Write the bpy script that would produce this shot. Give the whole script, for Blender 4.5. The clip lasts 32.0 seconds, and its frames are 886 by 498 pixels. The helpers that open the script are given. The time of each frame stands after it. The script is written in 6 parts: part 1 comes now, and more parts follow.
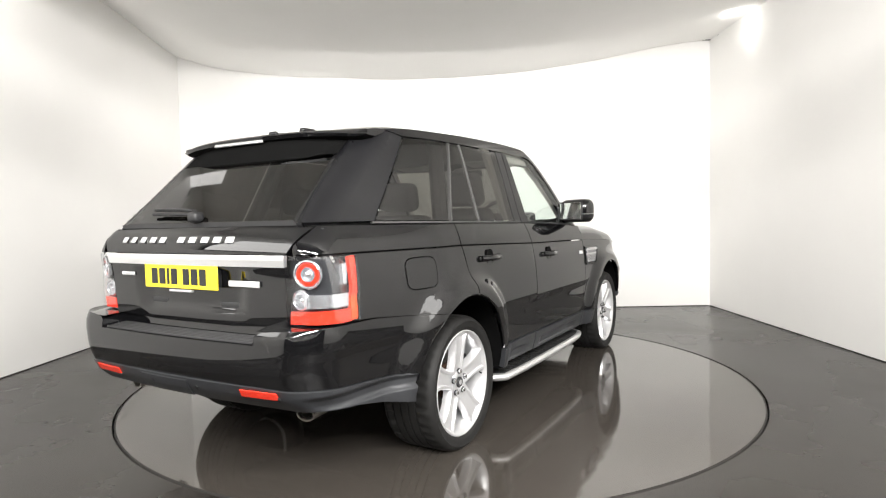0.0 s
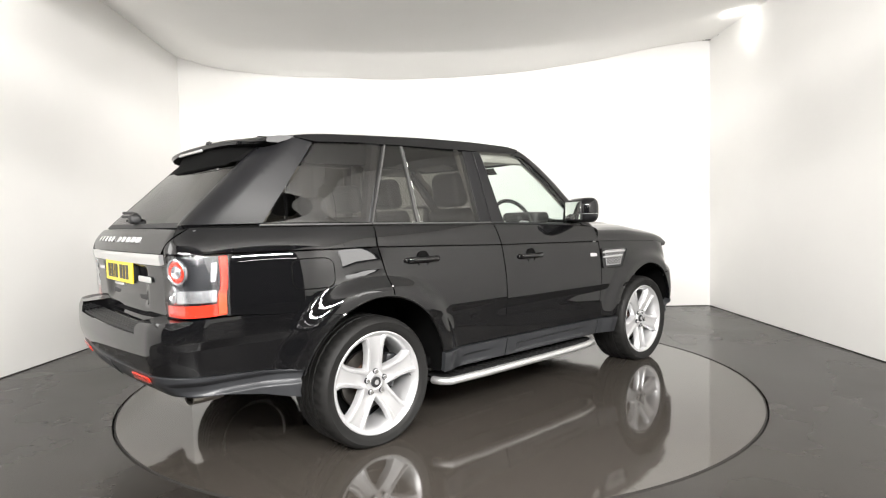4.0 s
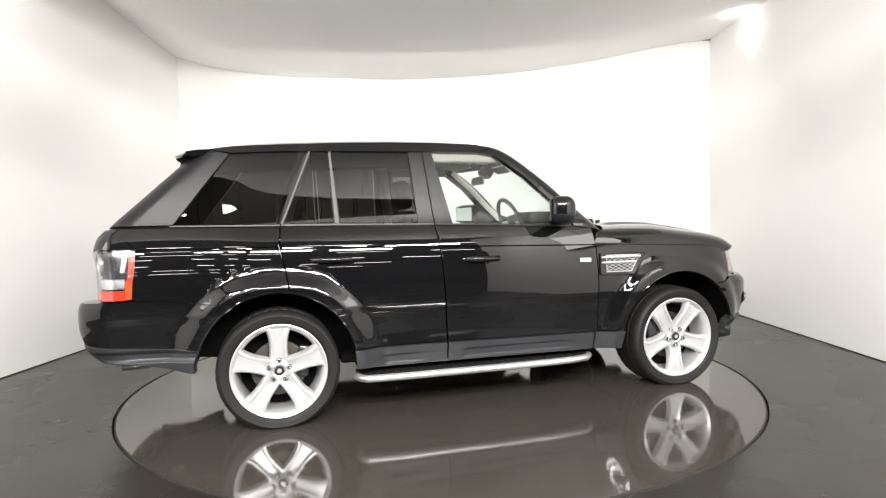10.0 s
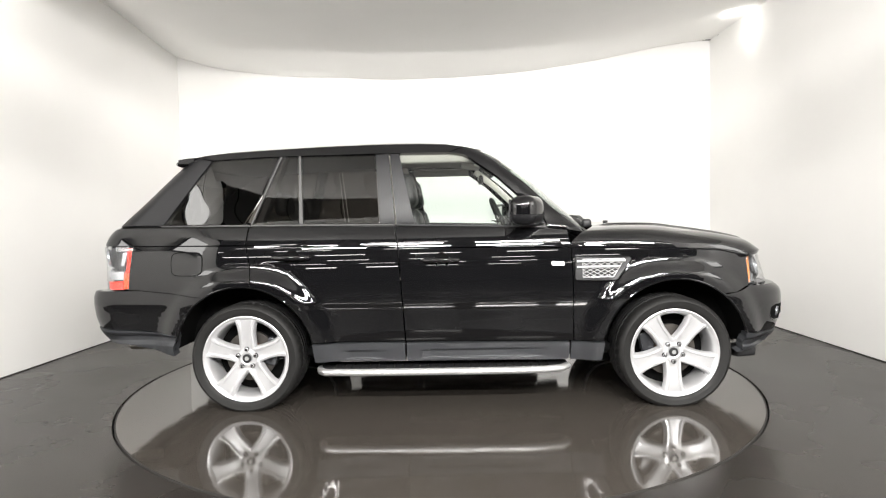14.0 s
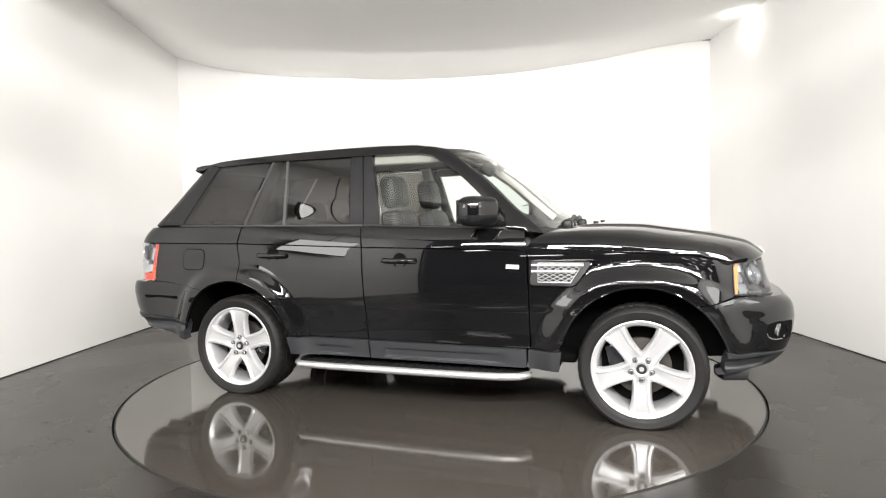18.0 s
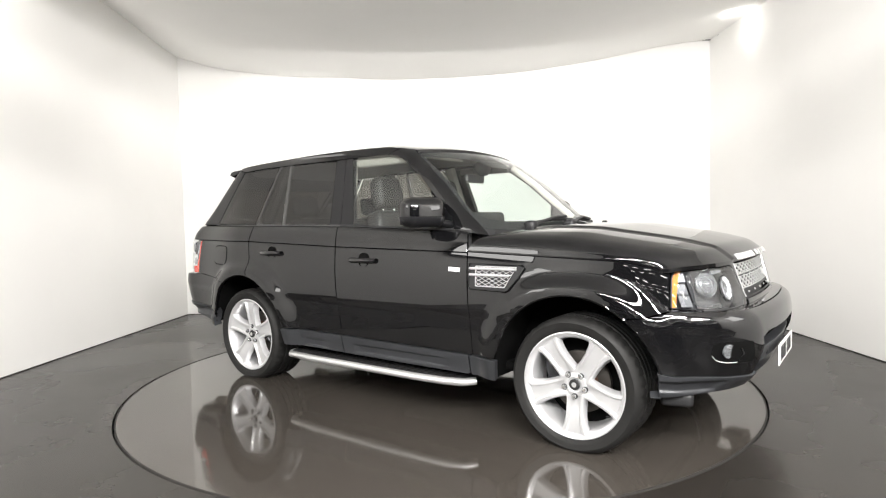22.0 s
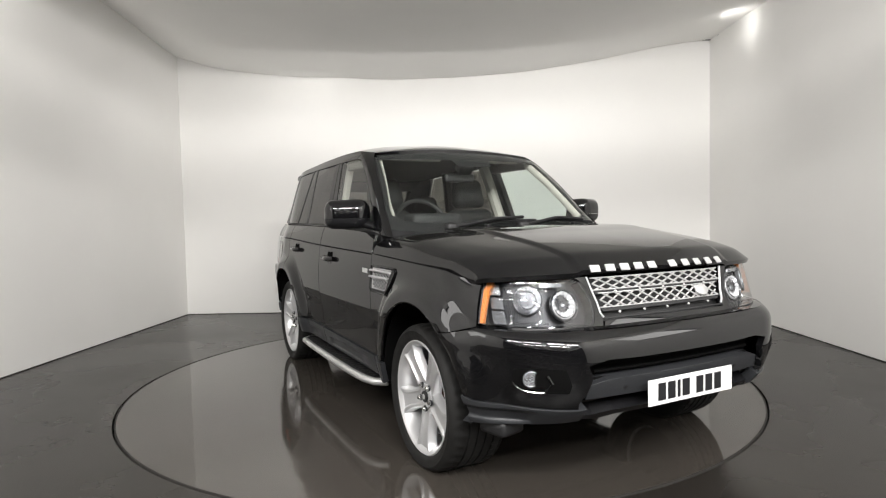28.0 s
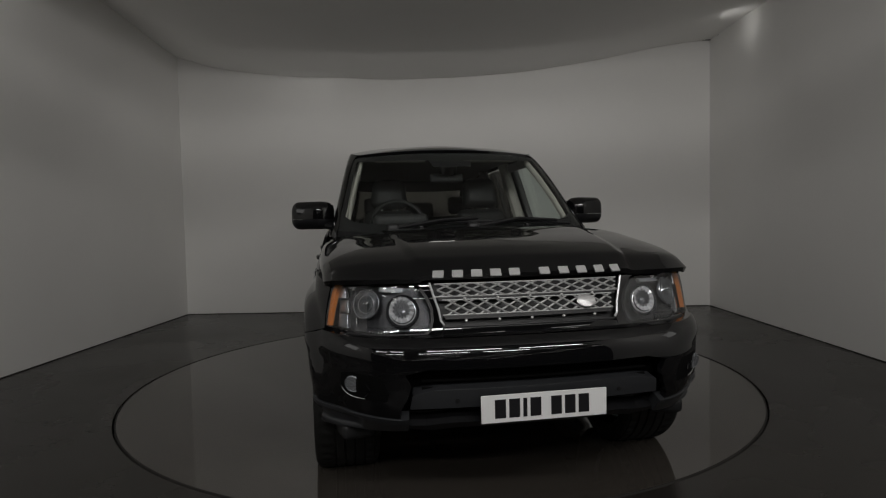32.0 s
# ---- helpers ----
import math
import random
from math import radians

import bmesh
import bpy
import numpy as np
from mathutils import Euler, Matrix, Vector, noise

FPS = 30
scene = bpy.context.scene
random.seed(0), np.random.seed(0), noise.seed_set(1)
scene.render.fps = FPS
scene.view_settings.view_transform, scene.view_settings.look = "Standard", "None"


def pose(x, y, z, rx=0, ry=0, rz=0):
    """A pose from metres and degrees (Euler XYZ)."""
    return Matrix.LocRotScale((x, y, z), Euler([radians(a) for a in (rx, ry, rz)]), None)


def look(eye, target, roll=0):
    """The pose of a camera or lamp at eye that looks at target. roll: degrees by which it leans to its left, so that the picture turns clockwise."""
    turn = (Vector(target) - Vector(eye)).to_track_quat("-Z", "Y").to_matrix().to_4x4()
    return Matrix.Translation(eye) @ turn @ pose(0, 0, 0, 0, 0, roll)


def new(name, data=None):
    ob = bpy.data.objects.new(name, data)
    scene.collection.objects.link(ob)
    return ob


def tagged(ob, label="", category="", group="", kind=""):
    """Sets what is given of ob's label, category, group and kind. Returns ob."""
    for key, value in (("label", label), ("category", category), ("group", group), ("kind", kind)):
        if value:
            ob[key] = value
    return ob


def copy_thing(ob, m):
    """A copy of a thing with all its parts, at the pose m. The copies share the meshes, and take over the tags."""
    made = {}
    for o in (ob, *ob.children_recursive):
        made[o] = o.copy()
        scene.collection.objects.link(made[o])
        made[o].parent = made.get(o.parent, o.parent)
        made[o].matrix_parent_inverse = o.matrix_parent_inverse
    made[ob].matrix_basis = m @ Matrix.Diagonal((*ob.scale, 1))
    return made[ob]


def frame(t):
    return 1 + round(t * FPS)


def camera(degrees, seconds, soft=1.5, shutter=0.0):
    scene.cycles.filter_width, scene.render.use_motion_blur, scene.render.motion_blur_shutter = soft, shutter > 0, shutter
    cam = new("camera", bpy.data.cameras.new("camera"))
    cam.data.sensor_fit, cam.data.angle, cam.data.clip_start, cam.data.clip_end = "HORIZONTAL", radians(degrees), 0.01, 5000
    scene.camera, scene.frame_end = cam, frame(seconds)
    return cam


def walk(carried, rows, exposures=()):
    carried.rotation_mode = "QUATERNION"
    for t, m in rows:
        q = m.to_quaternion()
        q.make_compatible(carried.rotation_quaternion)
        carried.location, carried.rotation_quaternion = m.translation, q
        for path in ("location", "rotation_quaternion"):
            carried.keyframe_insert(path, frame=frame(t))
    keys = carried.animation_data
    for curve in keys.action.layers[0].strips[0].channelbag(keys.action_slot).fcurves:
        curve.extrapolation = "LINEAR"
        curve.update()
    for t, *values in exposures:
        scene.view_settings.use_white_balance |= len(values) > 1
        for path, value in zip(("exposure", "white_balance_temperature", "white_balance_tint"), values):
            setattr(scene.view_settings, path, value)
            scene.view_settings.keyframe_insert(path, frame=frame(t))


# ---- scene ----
# A studio with a turntable. The table's axis is the world's origin, the camera looks along +y.
SECONDS = 32.0
START_TURN, TURN_RATE = -59.126, 4.363      # degrees at 0 s, degrees a second
CAR_X, CAR_Y = 0.141, 0.013               # the car on the table

cam = camera(73.01, SECONDS, soft=1.2)
EYE = Vector((0.0, -4.6726, 1.220))
PAN, PITCH = radians(0.451), radians(-2.860)
AIM = EYE + Vector((math.sin(PAN) * math.cos(PITCH), math.cos(PAN) * math.cos(PITCH), math.sin(PITCH)))
VIEW = look(EYE, AIM, -1.273)
walk(cam, [(0.0, VIEW), (SECONDS, VIEW)],
     exposures=[(0.0, -0.03), (8.0, 0.0), (17.0, 0.03), (25.0, 0.05), (26.5, -0.15), (27.5, -0.50), (28.0, -0.72), (29.0, -1.18), (30.0, -1.68),
                (31.0, -2.27), (32.0, -3.02)])

# ---- world and lights ----
world = bpy.data.worlds.new("world")
scene.world = world
world.use_nodes = True
world.node_tree.nodes["Background"].inputs[0].default_value = (0.9, 0.95, 1.0, 1)
world.node_tree.nodes["Background"].inputs[1].default_value = 0.02


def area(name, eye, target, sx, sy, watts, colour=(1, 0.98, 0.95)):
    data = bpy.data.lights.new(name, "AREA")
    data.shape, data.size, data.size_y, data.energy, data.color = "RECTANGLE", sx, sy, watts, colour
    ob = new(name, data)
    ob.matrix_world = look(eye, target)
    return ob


area("wall_light", (-3.3, 0.3, 3.40), (-3.55, 0.5, 0), 0.2, 1.0, 2)
area("wall_light", (3.28, 2.15, 3.34), (3.58, 2.10, 3.46), 0.20, 0.5, 0.9)
area("wall_light", (3.36, 1.95, 3.30), (3.42, 2.55, 3.47), 0.16, 0.08, 0.7)
# wide wash lamp added without a fixture, to brighten the back wall
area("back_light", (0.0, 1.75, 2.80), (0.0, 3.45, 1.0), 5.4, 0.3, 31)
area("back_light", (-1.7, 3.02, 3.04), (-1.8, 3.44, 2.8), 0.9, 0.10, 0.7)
# tube lamps over and behind the camera, and two panels high on the side walls
STUDIO_TUBES = [(x, y) for y in (-4.95, -7.2) for x in (-2.3, -0.8, 0.8, 2.3)]
TUBE_POSES = []
for lx, ly in STUDIO_TUBES:
    eye = Vector((lx, ly, 3.02 if ly > -6 else 3.40))
    ob = area("tube_light", eye, (lx * 0.45, 1.2, 1.6), 1.15, 0.12, 82 if lx < 0 else 148)
    TUBE_POSES.append((ob.matrix_world.copy(), 1.15, 0.12))
for lx in (-3.56, 3.40):
    ob = area("panel_light", (lx, -2.82, 2.28), (0.0, -2.72, 1.9), 1.1, 0.98, 26)
    TUBE_POSES.append((ob.matrix_world.copy(), 1.1, 0.98))


# ---- materials ----
def material(name, colour, rough=0.5, metal=0.0, coat=0.0, noise_scale=0.0, vary=0.0, bump=0.0, bump_scale=60.0,
             rough_vary=0.0, emission=None, strength=0.0, spec=0.5, coat_rough=0.03, stretch=None):
    m = bpy.data.materials.new(name)
    m.use_nodes = True
    nt = m.node_tree
    b = nt.nodes["Principled BSDF"]
    b.inputs["Base Color"].default_value = (*colour, 1)
    b.inputs["Roughness"].default_value = rough
    b.inputs["Metallic"].default_value = metal
    b.inputs["Coat Weight"].default_value = coat
    b.inputs["Coat Roughness"].default_value = coat_rough
    b.inputs["Specular IOR Level"].default_value = spec
    if emission:
        b.inputs["Emission Color"].default_value = (*emission, 1)
        b.inputs["Emission Strength"].default_value = strength
    co = nt.nodes.new("ShaderNodeTexCoord")
    src = co.outputs["Object"]
    if stretch:
        mp = nt.nodes.new("ShaderNodeMapping")
        mp.inputs["Scale"].default_value = stretch
        nt.links.new(src, mp.inputs[0])
        src = mp.outputs[0]
    if vary or rough_vary:
        n = nt.nodes.new("ShaderNodeTexNoise")
        n.inputs["Scale"].default_value = noise_scale or 3.0
        n.inputs["Detail"].default_value = 6
        nt.links.new(src, n.inputs["Vector"])
        if vary:
            r = nt.nodes.new("ShaderNodeMix")
            r.data_type = "RGBA"
            r.inputs[6].default_value = (*[max(0, c * (1 - vary)) for c in colour], 1)
            r.inputs[7].default_value = (*[min(1, c * (1 + vary)) for c in colour], 1)
            nt.links.new(n.outputs["Fac"], r.inputs[0])
            nt.links.new(r.outputs[2], b.inputs["Base Color"])
        if rough_vary:
            q = nt.nodes.new("ShaderNodeMapRange")
            q.inputs["From Min"].default_value, q.inputs["From Max"].default_value = 0.3, 0.7
            q.inputs["To Min"].default_value, q.inputs["To Max"].default_value = max(0, rough - rough_vary), rough + rough_vary
            nt.links.new(n.outputs["Fac"], q.inputs[0])
            nt.links.new(q.outputs[0], b.inputs["Roughness"])
    if bump:
        n2 = nt.nodes.new("ShaderNodeTexNoise")
        n2.inputs["Scale"].default_value = bump_scale
        n2.inputs["Detail"].default_value = 4
        nt.links.new(src, n2.inputs["Vector"])
        bp = nt.nodes.new("ShaderNodeBump")
        bp.inputs["Strength"].default_value = 1.0
        bp.inputs["Distance"].default_value = bump
        nt.links.new(n2.outputs["Fac"], bp.inputs["Height"])
        nt.links.new(bp.outputs[0], b.inputs["Normal"])
    return m


def glass(name, tint, rough=0.0):
    m = bpy.data.materials.new(name)
    m.use_nodes = True
    nt = m.node_tree
    nt.nodes.remove(nt.nodes["Principled BSDF"])
    out = nt.nodes["Material Output"]
    mix = nt.nodes.new("ShaderNodeMixShader")
    tr = nt.nodes.new("ShaderNodeBsdfTransparent")
    gl = nt.nodes.new("ShaderNodeBsdfGlossy")
    lw = nt.nodes.new("ShaderNodeLayerWeight")
    lw.inputs[0].default_value = 0.5
    p5 = nt.nodes.new("ShaderNodeMath")
    p5.operation = "POWER"
    p5.inputs[1].default_value = 5.0
    fr = nt.nodes.new("ShaderNodeMath")
    fr.operation = "MULTIPLY_ADD"
    fr.inputs[1].default_value, fr.inputs[2].default_value = 0.92, 0.08
    nt.links.new(lw.outputs["Facing"], p5.inputs[0])
    nt.links.new(p5.outputs[0], fr.inputs[0])
    tr.inputs[0].default_value = (*tint, 1)
    gl.inputs["Roughness"].default_value = rough
    nt.links.new(fr.outputs[0], mix.inputs[0])
    nt.links.new(tr.outputs[0], mix.inputs[1])
    nt.links.new(gl.outputs[0], mix.inputs[2])
    nt.links.new(mix.outputs[0], out.inputs[0])
    return m


PAINT = material("black_paint", (0.004, 0.004, 0.0045), 0.4, 0.0, 1.0, 2.0, 0.15, 0.00004, 40, spec=0.0, coat_rough=0.012)
PAINT.node_tree.nodes["Principled BSDF"].inputs["Coat IOR"].default_value = 1.58
SATIN = material("satin_black_trim", (0.007, 0.007, 0.008), 0.33, 0.0, 0.0, 8, 0.2, 0.00003, 300, spec=0.34)
PLASTIC = material("black_plastic", (0.012, 0.012, 0.013), 0.5, 0, 0, 20, 0.25, 0.0002, 400)
CLAD = material("grey_cladding", (0.035, 0.0365, 0.040), 0.36, 0.2, 0.0, 6, 0.12, 0.00008, 500, rough_vary=0.05)
# near-black for black parts; in gaps and hollows the shade is this colour
VOID = material("black_and_cavity_shade", (0.003, 0.003, 0.003), 0.9, noise_scale=9, vary=0.3, spec=0.08)
RUBBER = material("tyre_rubber", (0.011, 0.0107, 0.0103), 0.62, 0, 0, 14, 0.45, 0.0006, 160, rough_vary=0.1, spec=0.3)
ALLOY = material("silver_alloy", (0.64, 0.64, 0.65), 0.34, 0.6, 0.2, 12, 0.025)
ALU = material("brushed_aluminium", (0.78, 0.78, 0.78), 0.33, 0.8, 0, 40, 0.06, stretch=(0.2, 6, 6))
CHROME = material("chrome", (0.85, 0.85, 0.86), 0.08, 1.0, 0, 5, 0.03)
SILVER = material("silver_plastic", (0.62, 0.62, 0.62), 0.3, 0.6, 0.2, 9, 0.05)
GREY = material("grey_trim", (0.048, 0.047, 0.046), 0.5, 0.0, 0, 9, 0.06)
STEEL = material("brake_steel", (0.12, 0.11, 0.10), 0.45, 0.9, 0, 30, 0.25)
EXHAUST = material("dull_exhaust_steel", (0.36, 0.34, 0.31), 0.35, 0.9, 0, 25, 0.3, rough_vary=0.1)
RUST = material("rusty_hub", (0.085, 0.045, 0.03), 0.8, 0.2, 0, 40, 0.4)
LEATHER = material("black_leather", (0.014, 0.0145, 0.0145), 0.5, 0, 0, 25, 0.25, spec=0.28)
DASH = material("dark_dash", (0.02, 0.02, 0.021), 0.6, 0, 0, 30, 0.2, 0.0004, 500)
LINING = material("grey_beige_lining", (0.22, 0.21, 0.19), 0.8, 0, 0, 10, 0.06, 0.0003, 300)
CREAM = material("cream_trim", (0.54, 0.52, 0.47), 0.7, 0, 0, 10, 0.06, 0.0003, 300)
RED = material("red_lens", (0.74, 0.038, 0.018), 0.12, 0, 0.6, 60, 0.2, 0.0006, 140)
RED_AMBER = material("orange_red_lens", (0.76, 0.075, 0.018), 0.12, 0, 0.6, 60, 0.2, 0.0006, 140)
AMBER = material("amber_lens", (0.62, 0.20, 0.04), 0.15, 0, 0.6, 60, 0.15, 0.0006, 140)
LAMP_SILVER = material("lamp_reflector", (0.58, 0.59, 0.61), 0.22, 0.8, 0, 30, 0.12, 0.0008, 70)
LAMP_GREY = material("lamp_bowl", (0.26, 0.27, 0.285), 0.24, 0.7, 0, 30, 0.15, 0.0008, 70)
LAMP_INNER = material("lamp_housing_grey", (0.045, 0.046, 0.05), 0.28, 0.6, 0.2, 40, 0.2, 0.0010, 60)
LAMP_MIRROR = material("lamp_mirror", (0.72, 0.73, 0.75), 0.22, 0.45, 0, 30, 0.1, 0.0003, 90)
LAMP_DARK = material("lamp_bezel", (0.035, 0.036, 0.04), 0.25, 0.4, 0.3, 20, 0.2)
YELLOW = material("yellow_plate", (0.86, 0.66, 0.02), 0.35, 0, 0.2, 15, 0.04)
WHITE = material("white_plate", (0.84, 0.84, 0.84), 0.35, 0, 0.2, 15, 0.03)
INK = material("plate_ink", (0.01, 0.01, 0.012), 0.4, noise_scale=30, vary=0.2)
LETTER = material("letter_silver", (0.62, 0.62, 0.62), 0.3, 0.5, 0, 20, 0.05)
CLEAR = glass("clear_glass", (0.90, 0.96, 0.93))
TINT = glass("privacy_glass", (0.115, 0.108, 0.098))
LENS = glass("lamp_lens", (0.95, 0.96, 0.97))
MIRROR = material("mirror_glass", (0.9, 0.9, 0.9), 0.02, 1.0)


def wall_paint(name, colour, rough=0.6):
    m = material(name, colour, rough, 0, 0, 0.9, 0.05, 0.0008, 9)
    return m


WALL = wall_paint("white_wall_paint", (0.83, 0.82, 0.80))
CEIL = wall_paint("off_white_ceiling", (0.88, 0.87, 0.85), 0.7)
FLOOR = material("dark_epoxy_floor", (0.0225, 0.0198, 0.0172), 0.27, 0, 0.0, 0.9, 0.15, 0.0003, 5.0, rough_vary=0.04, spec=0.28)
SHED_CEIL = material("pale_hall_ceiling", (0.5, 0.5, 0.49), 0.8, 0, 0, 1.5, 0.25, 0.004, 3, stretch=(0.3, 4, 1))
HALL = material("polished_hall_floor", (0.12, 0.115, 0.108), 0.12, 0, 0, 1.2, 0.2, 0.0006, 4.0, rough_vary=0.04)
DISC = material("turntable_top", (0.050, 0.044, 0.038), 0.07, 0, 0.0, 0.8, 0.10, 0.0006, 7.0, rough_vary=0.02, spec=0.64)
GAP_AND_DIRT = material("dark_joint", (0.02, 0.018, 0.016), 0.8, noise_scale=20, vary=0.4)
SHED = material("grey_shed_wall", (0.05, 0.05, 0.053), 0.7, 0, 0, 2, 0.3, 0.002, 4)
TUBE = material("light_tube", (0.9, 0.9, 0.9), 0.4, emission=(1, 0.97, 0.93), strength=30)


# ---- mesh helpers ----
def finish(bm, name, mat, parent=None, label="", smooth=True):
    me = bpy.data.meshes.new(name)
    bmesh.ops.recalc_face_normals(bm, faces=bm.faces[:])
    bm.to_mesh(me)
    bm.free()
    me.materials.append(mat)
    if smooth:
        me.polygons.foreach_set("use_smooth", [True] * len(me.polygons))
        me.set_sharp_from_angle(angle=radians(38))
    ob = new(name, me)
    if parent:
        ob.parent = parent
    if label:
        ob["label"] = label
    return ob


def part(name, bm, mat, parent, label=""):
    return finish(bm, name, mat, parent, label)


def rbox(sx, sy, sz, m=None, r=0.01, seg=2, bm=None):
    """A box with rounded edges, centred, at the pose m."""
    own = bmesh.new()
    bmesh.ops.create_cube(own, size=1.0)
    bmesh.ops.scale(own, vec=(sx, sy, sz), verts=own.verts)
    if r > 0:
        bmesh.ops.bevel(own, geom=own.edges[:], offset=min(r, 0.49 * min(sx, sy, sz)), segments=seg, affect="EDGES", profile=0.5)
    if m is not None:
        bmesh.ops.transform(own, matrix=m, verts=own.verts)
    if bm is None:
        return own
    me = bpy.data.meshes.new("tmp")
    own.to_mesh(me)
    own.free()
    bm.from_mesh(me)
    bpy.data.meshes.remove(me)
    return bm


def lathe(profile, n=64, axis="y", close=False):
    """A profile of (radius, offset along the axis) turned round it."""
    bm = bmesh.new()
    rings = []
    for r, o in profile:
        ring = []
        for i in range(n):
            a = 2 * math.pi * i / n
            c, s = r * math.cos(a), r * math.sin(a)
            ring.append(bm.verts.new((c, o, s) if axis == "y" else (c, s, o)))
        rings.append(ring)
    pairs = list(zip(rings, rings[1:]))
    if close:
        pairs.append((rings[-1], rings[0]))
    for a, b in pairs:
        for i in range(n):
            j = (i + 1) % n
            bm.faces.new((a[i], a[j], b[j], b[i]))
    if not close:
        for ring in (rings[0], rings[-1]):
            if profile[rings.index(ring)][0] > 1e-4:
                bm.faces.new(ring)
    bmesh.ops.remove_doubles(bm, verts=bm.verts[:], dist=1e-5)
    return bm


def tube(points, radius, n=8, bm=None, flat=1.0):
    """A bar along points; flat squeezes it in height."""
    bm = bm or bmesh.new()
    pts = [Vector(p) for p in points]
    rings = []
    for i, p in enumerate(pts):
        d = (pts[min(i + 1, len(pts) - 1)] - pts[max(i - 1, 0)]).normalized()
        up = Vector((0, 0, 1)) if abs(d.z) < 0.95 else Vector((1, 0, 0))
        a = d.cross(up).normalized()
        b = a.cross(d)
        rings.append([bm.verts.new(p + a * (radius * math.cos(2 * math.pi * k / n)) + b * (radius * flat * math.sin(2 * math.pi * k / n))) for k in range(n)])
    for r0, r1 in zip(rings, rings[1:]):
        for k in range(n):
            j = (k + 1) % n
            bm.faces.new((r0[k], r0[j], r1[j], r1[k]))
    bm.faces.new(rings[0])
    bm.faces.new(rings[-1][::-1])
    return bm


def prism(outline, y0, y1, r=0.0, bm=None):
    """An outline in x, z pulled from y0 to y1."""
    own = bmesh.new()
    a = [own.verts.new((x, y0, z)) for x, z in outline]
    b = [own.verts.new((x, y1, z)) for x, z in outline]
    own.faces.new(a)
    own.faces.new(b[::-1])
    for i in range(len(a)):
        j = (i + 1) % len(a)
        own.faces.new((a[i], b[i], b[j], a[j]))
    if r:
        bmesh.ops.bevel(own, geom=own.edges[:], offset=r, segments=2, affect="EDGES", profile=0.5, clamp_overlap=True)
    return own


def curve(*pairs):
    """A smooth function through pairs, from a fine table."""
    xs = np.array([p[0] for p in pairs], float)
    ys = np.array([p[1] for p in pairs], float)
    d = np.diff(ys) / np.diff(xs)
    m = np.zeros(len(xs))
    m[0], m[-1] = d[0], d[-1]
    for i in range(1, len(xs) - 1):
        m[i] = 0 if d[i - 1] * d[i] <= 0 else 2 * d[i - 1] * d[i] / (d[i - 1] + d[i])
    gx = np.linspace(xs[0], xs[-1], 1200)
    k = np.clip(np.searchsorted(xs, gx, "right") - 1, 0, len(xs) - 2)
    h = xs[k + 1] - xs[k]
    t = (gx - xs[k]) / h
    gy = (2 * t**3 - 3 * t**2 + 1) * ys[k] + (t**3 - 2 * t**2 + t) * h * m[k] + (-2 * t**3 + 3 * t**2) * ys[k + 1] + (t**3 - t**2) * h * m[k + 1]
    table, lo, step = gy.tolist(), float(xs[0]), float(gx[1] - gx[0])

    def f(x):
        u = (x - lo) / step
        if u <= 0:
            return table[0]
        if u >= 1198.999:
            return table[-1]
        i = int(u)
        return table[i] + (table[i + 1] - table[i]) * (u - i)
    return f


def smooth01(t):
    t = min(1.0, max(0.0, t))
    return t * t * (3 - 2 * t)


# ---- the studio ----
FRONT, EDGE_Y = -5.3, -3.9       # ends of the side walls and of the ceiling sheet
TABLE_R = 2.267


def quad(name, corners, mat, thick, cuts=1, kind="structure", label=""):
    """A slab on four corners, thick against its normal."""
    bm = bmesh.new()
    vs = [bm.verts.new(c) for c in corners]
    f = bm.faces.new(vs)
    f.normal_update()
    n = f.normal.copy()
    low = [bm.verts.new(Vector(c) - n * thick) for c in corners]
    bm.faces.new(low[::-1])
    for i in range(4):
        j = (i + 1) % 4
        bm.faces.new((vs[i], low[i], low[j], vs[j]))
    ob = finish(bm, name, mat, smooth=False)
    return tagged(ob, label, "", "", kind)


# floor with a round hole for the turntable
def build_floor():
    bm = bmesh.new()
    n = 128
    inner = [bm.verts.new(((TABLE_R + 0.012) * math.cos(2 * math.pi * i / n), (TABLE_R + 0.012) * math.sin(2 * math.pi * i / n), 0)) for i in range(n)]
    deep = [bm.verts.new((v.co.x, v.co.y, -0.08)) for v in inner]

    def out(a):
        c, s = math.cos(a), math.sin(a)
        k = min((4.4 if c > 0 else 4.4) / max(abs(c), 1e-6), (4.15 if s > 0 else 6.3) / max(abs(s), 1e-6))
        return c * k, s * k
    outer = [bm.verts.new((*out(2 * math.pi * i / n), 0)) for i in range(n)]
    for i in range(n):
        j = (i + 1) % n
        bm.faces.new((inner[i], inner[j], outer[j], outer[i]))
        bm.faces.new((inner[i], deep[i], deep[j], inner[j]))
    tagged(finish(bm, "floor", FLOOR, smooth=False), "glossy dark brown-grey studio floor with a round cutout", "", "", "structure")


build_floor()
quad("shed_floor", [(-9, -26, -0.004), (9, -26, -0.004), (9, -6.2, -0.004), (-9, -6.2, -0.004)], HALL, 0.1, label="dark floor of the hall outside the studio")
bm = lathe([(TABLE_R + 0.03, -0.079), (TABLE_R + 0.03, -0.09), (0.001, -0.09)], 96, "z")
tagged(finish(bm, "table_pit", GAP_AND_DIRT), "dark pit under the turntable", "", "", "structure")
bm = lathe([(0.001, 0.0), (TABLE_R - 0.006, 0.0), (TABLE_R - 0.004, -0.002), (TABLE_R - 0.003, -0.05), (0.001, -0.05)], 160, "z")
turntable = tagged(finish(bm, "turntable", DISC), "glossy dark round turntable set flush in the floor", "turntable")
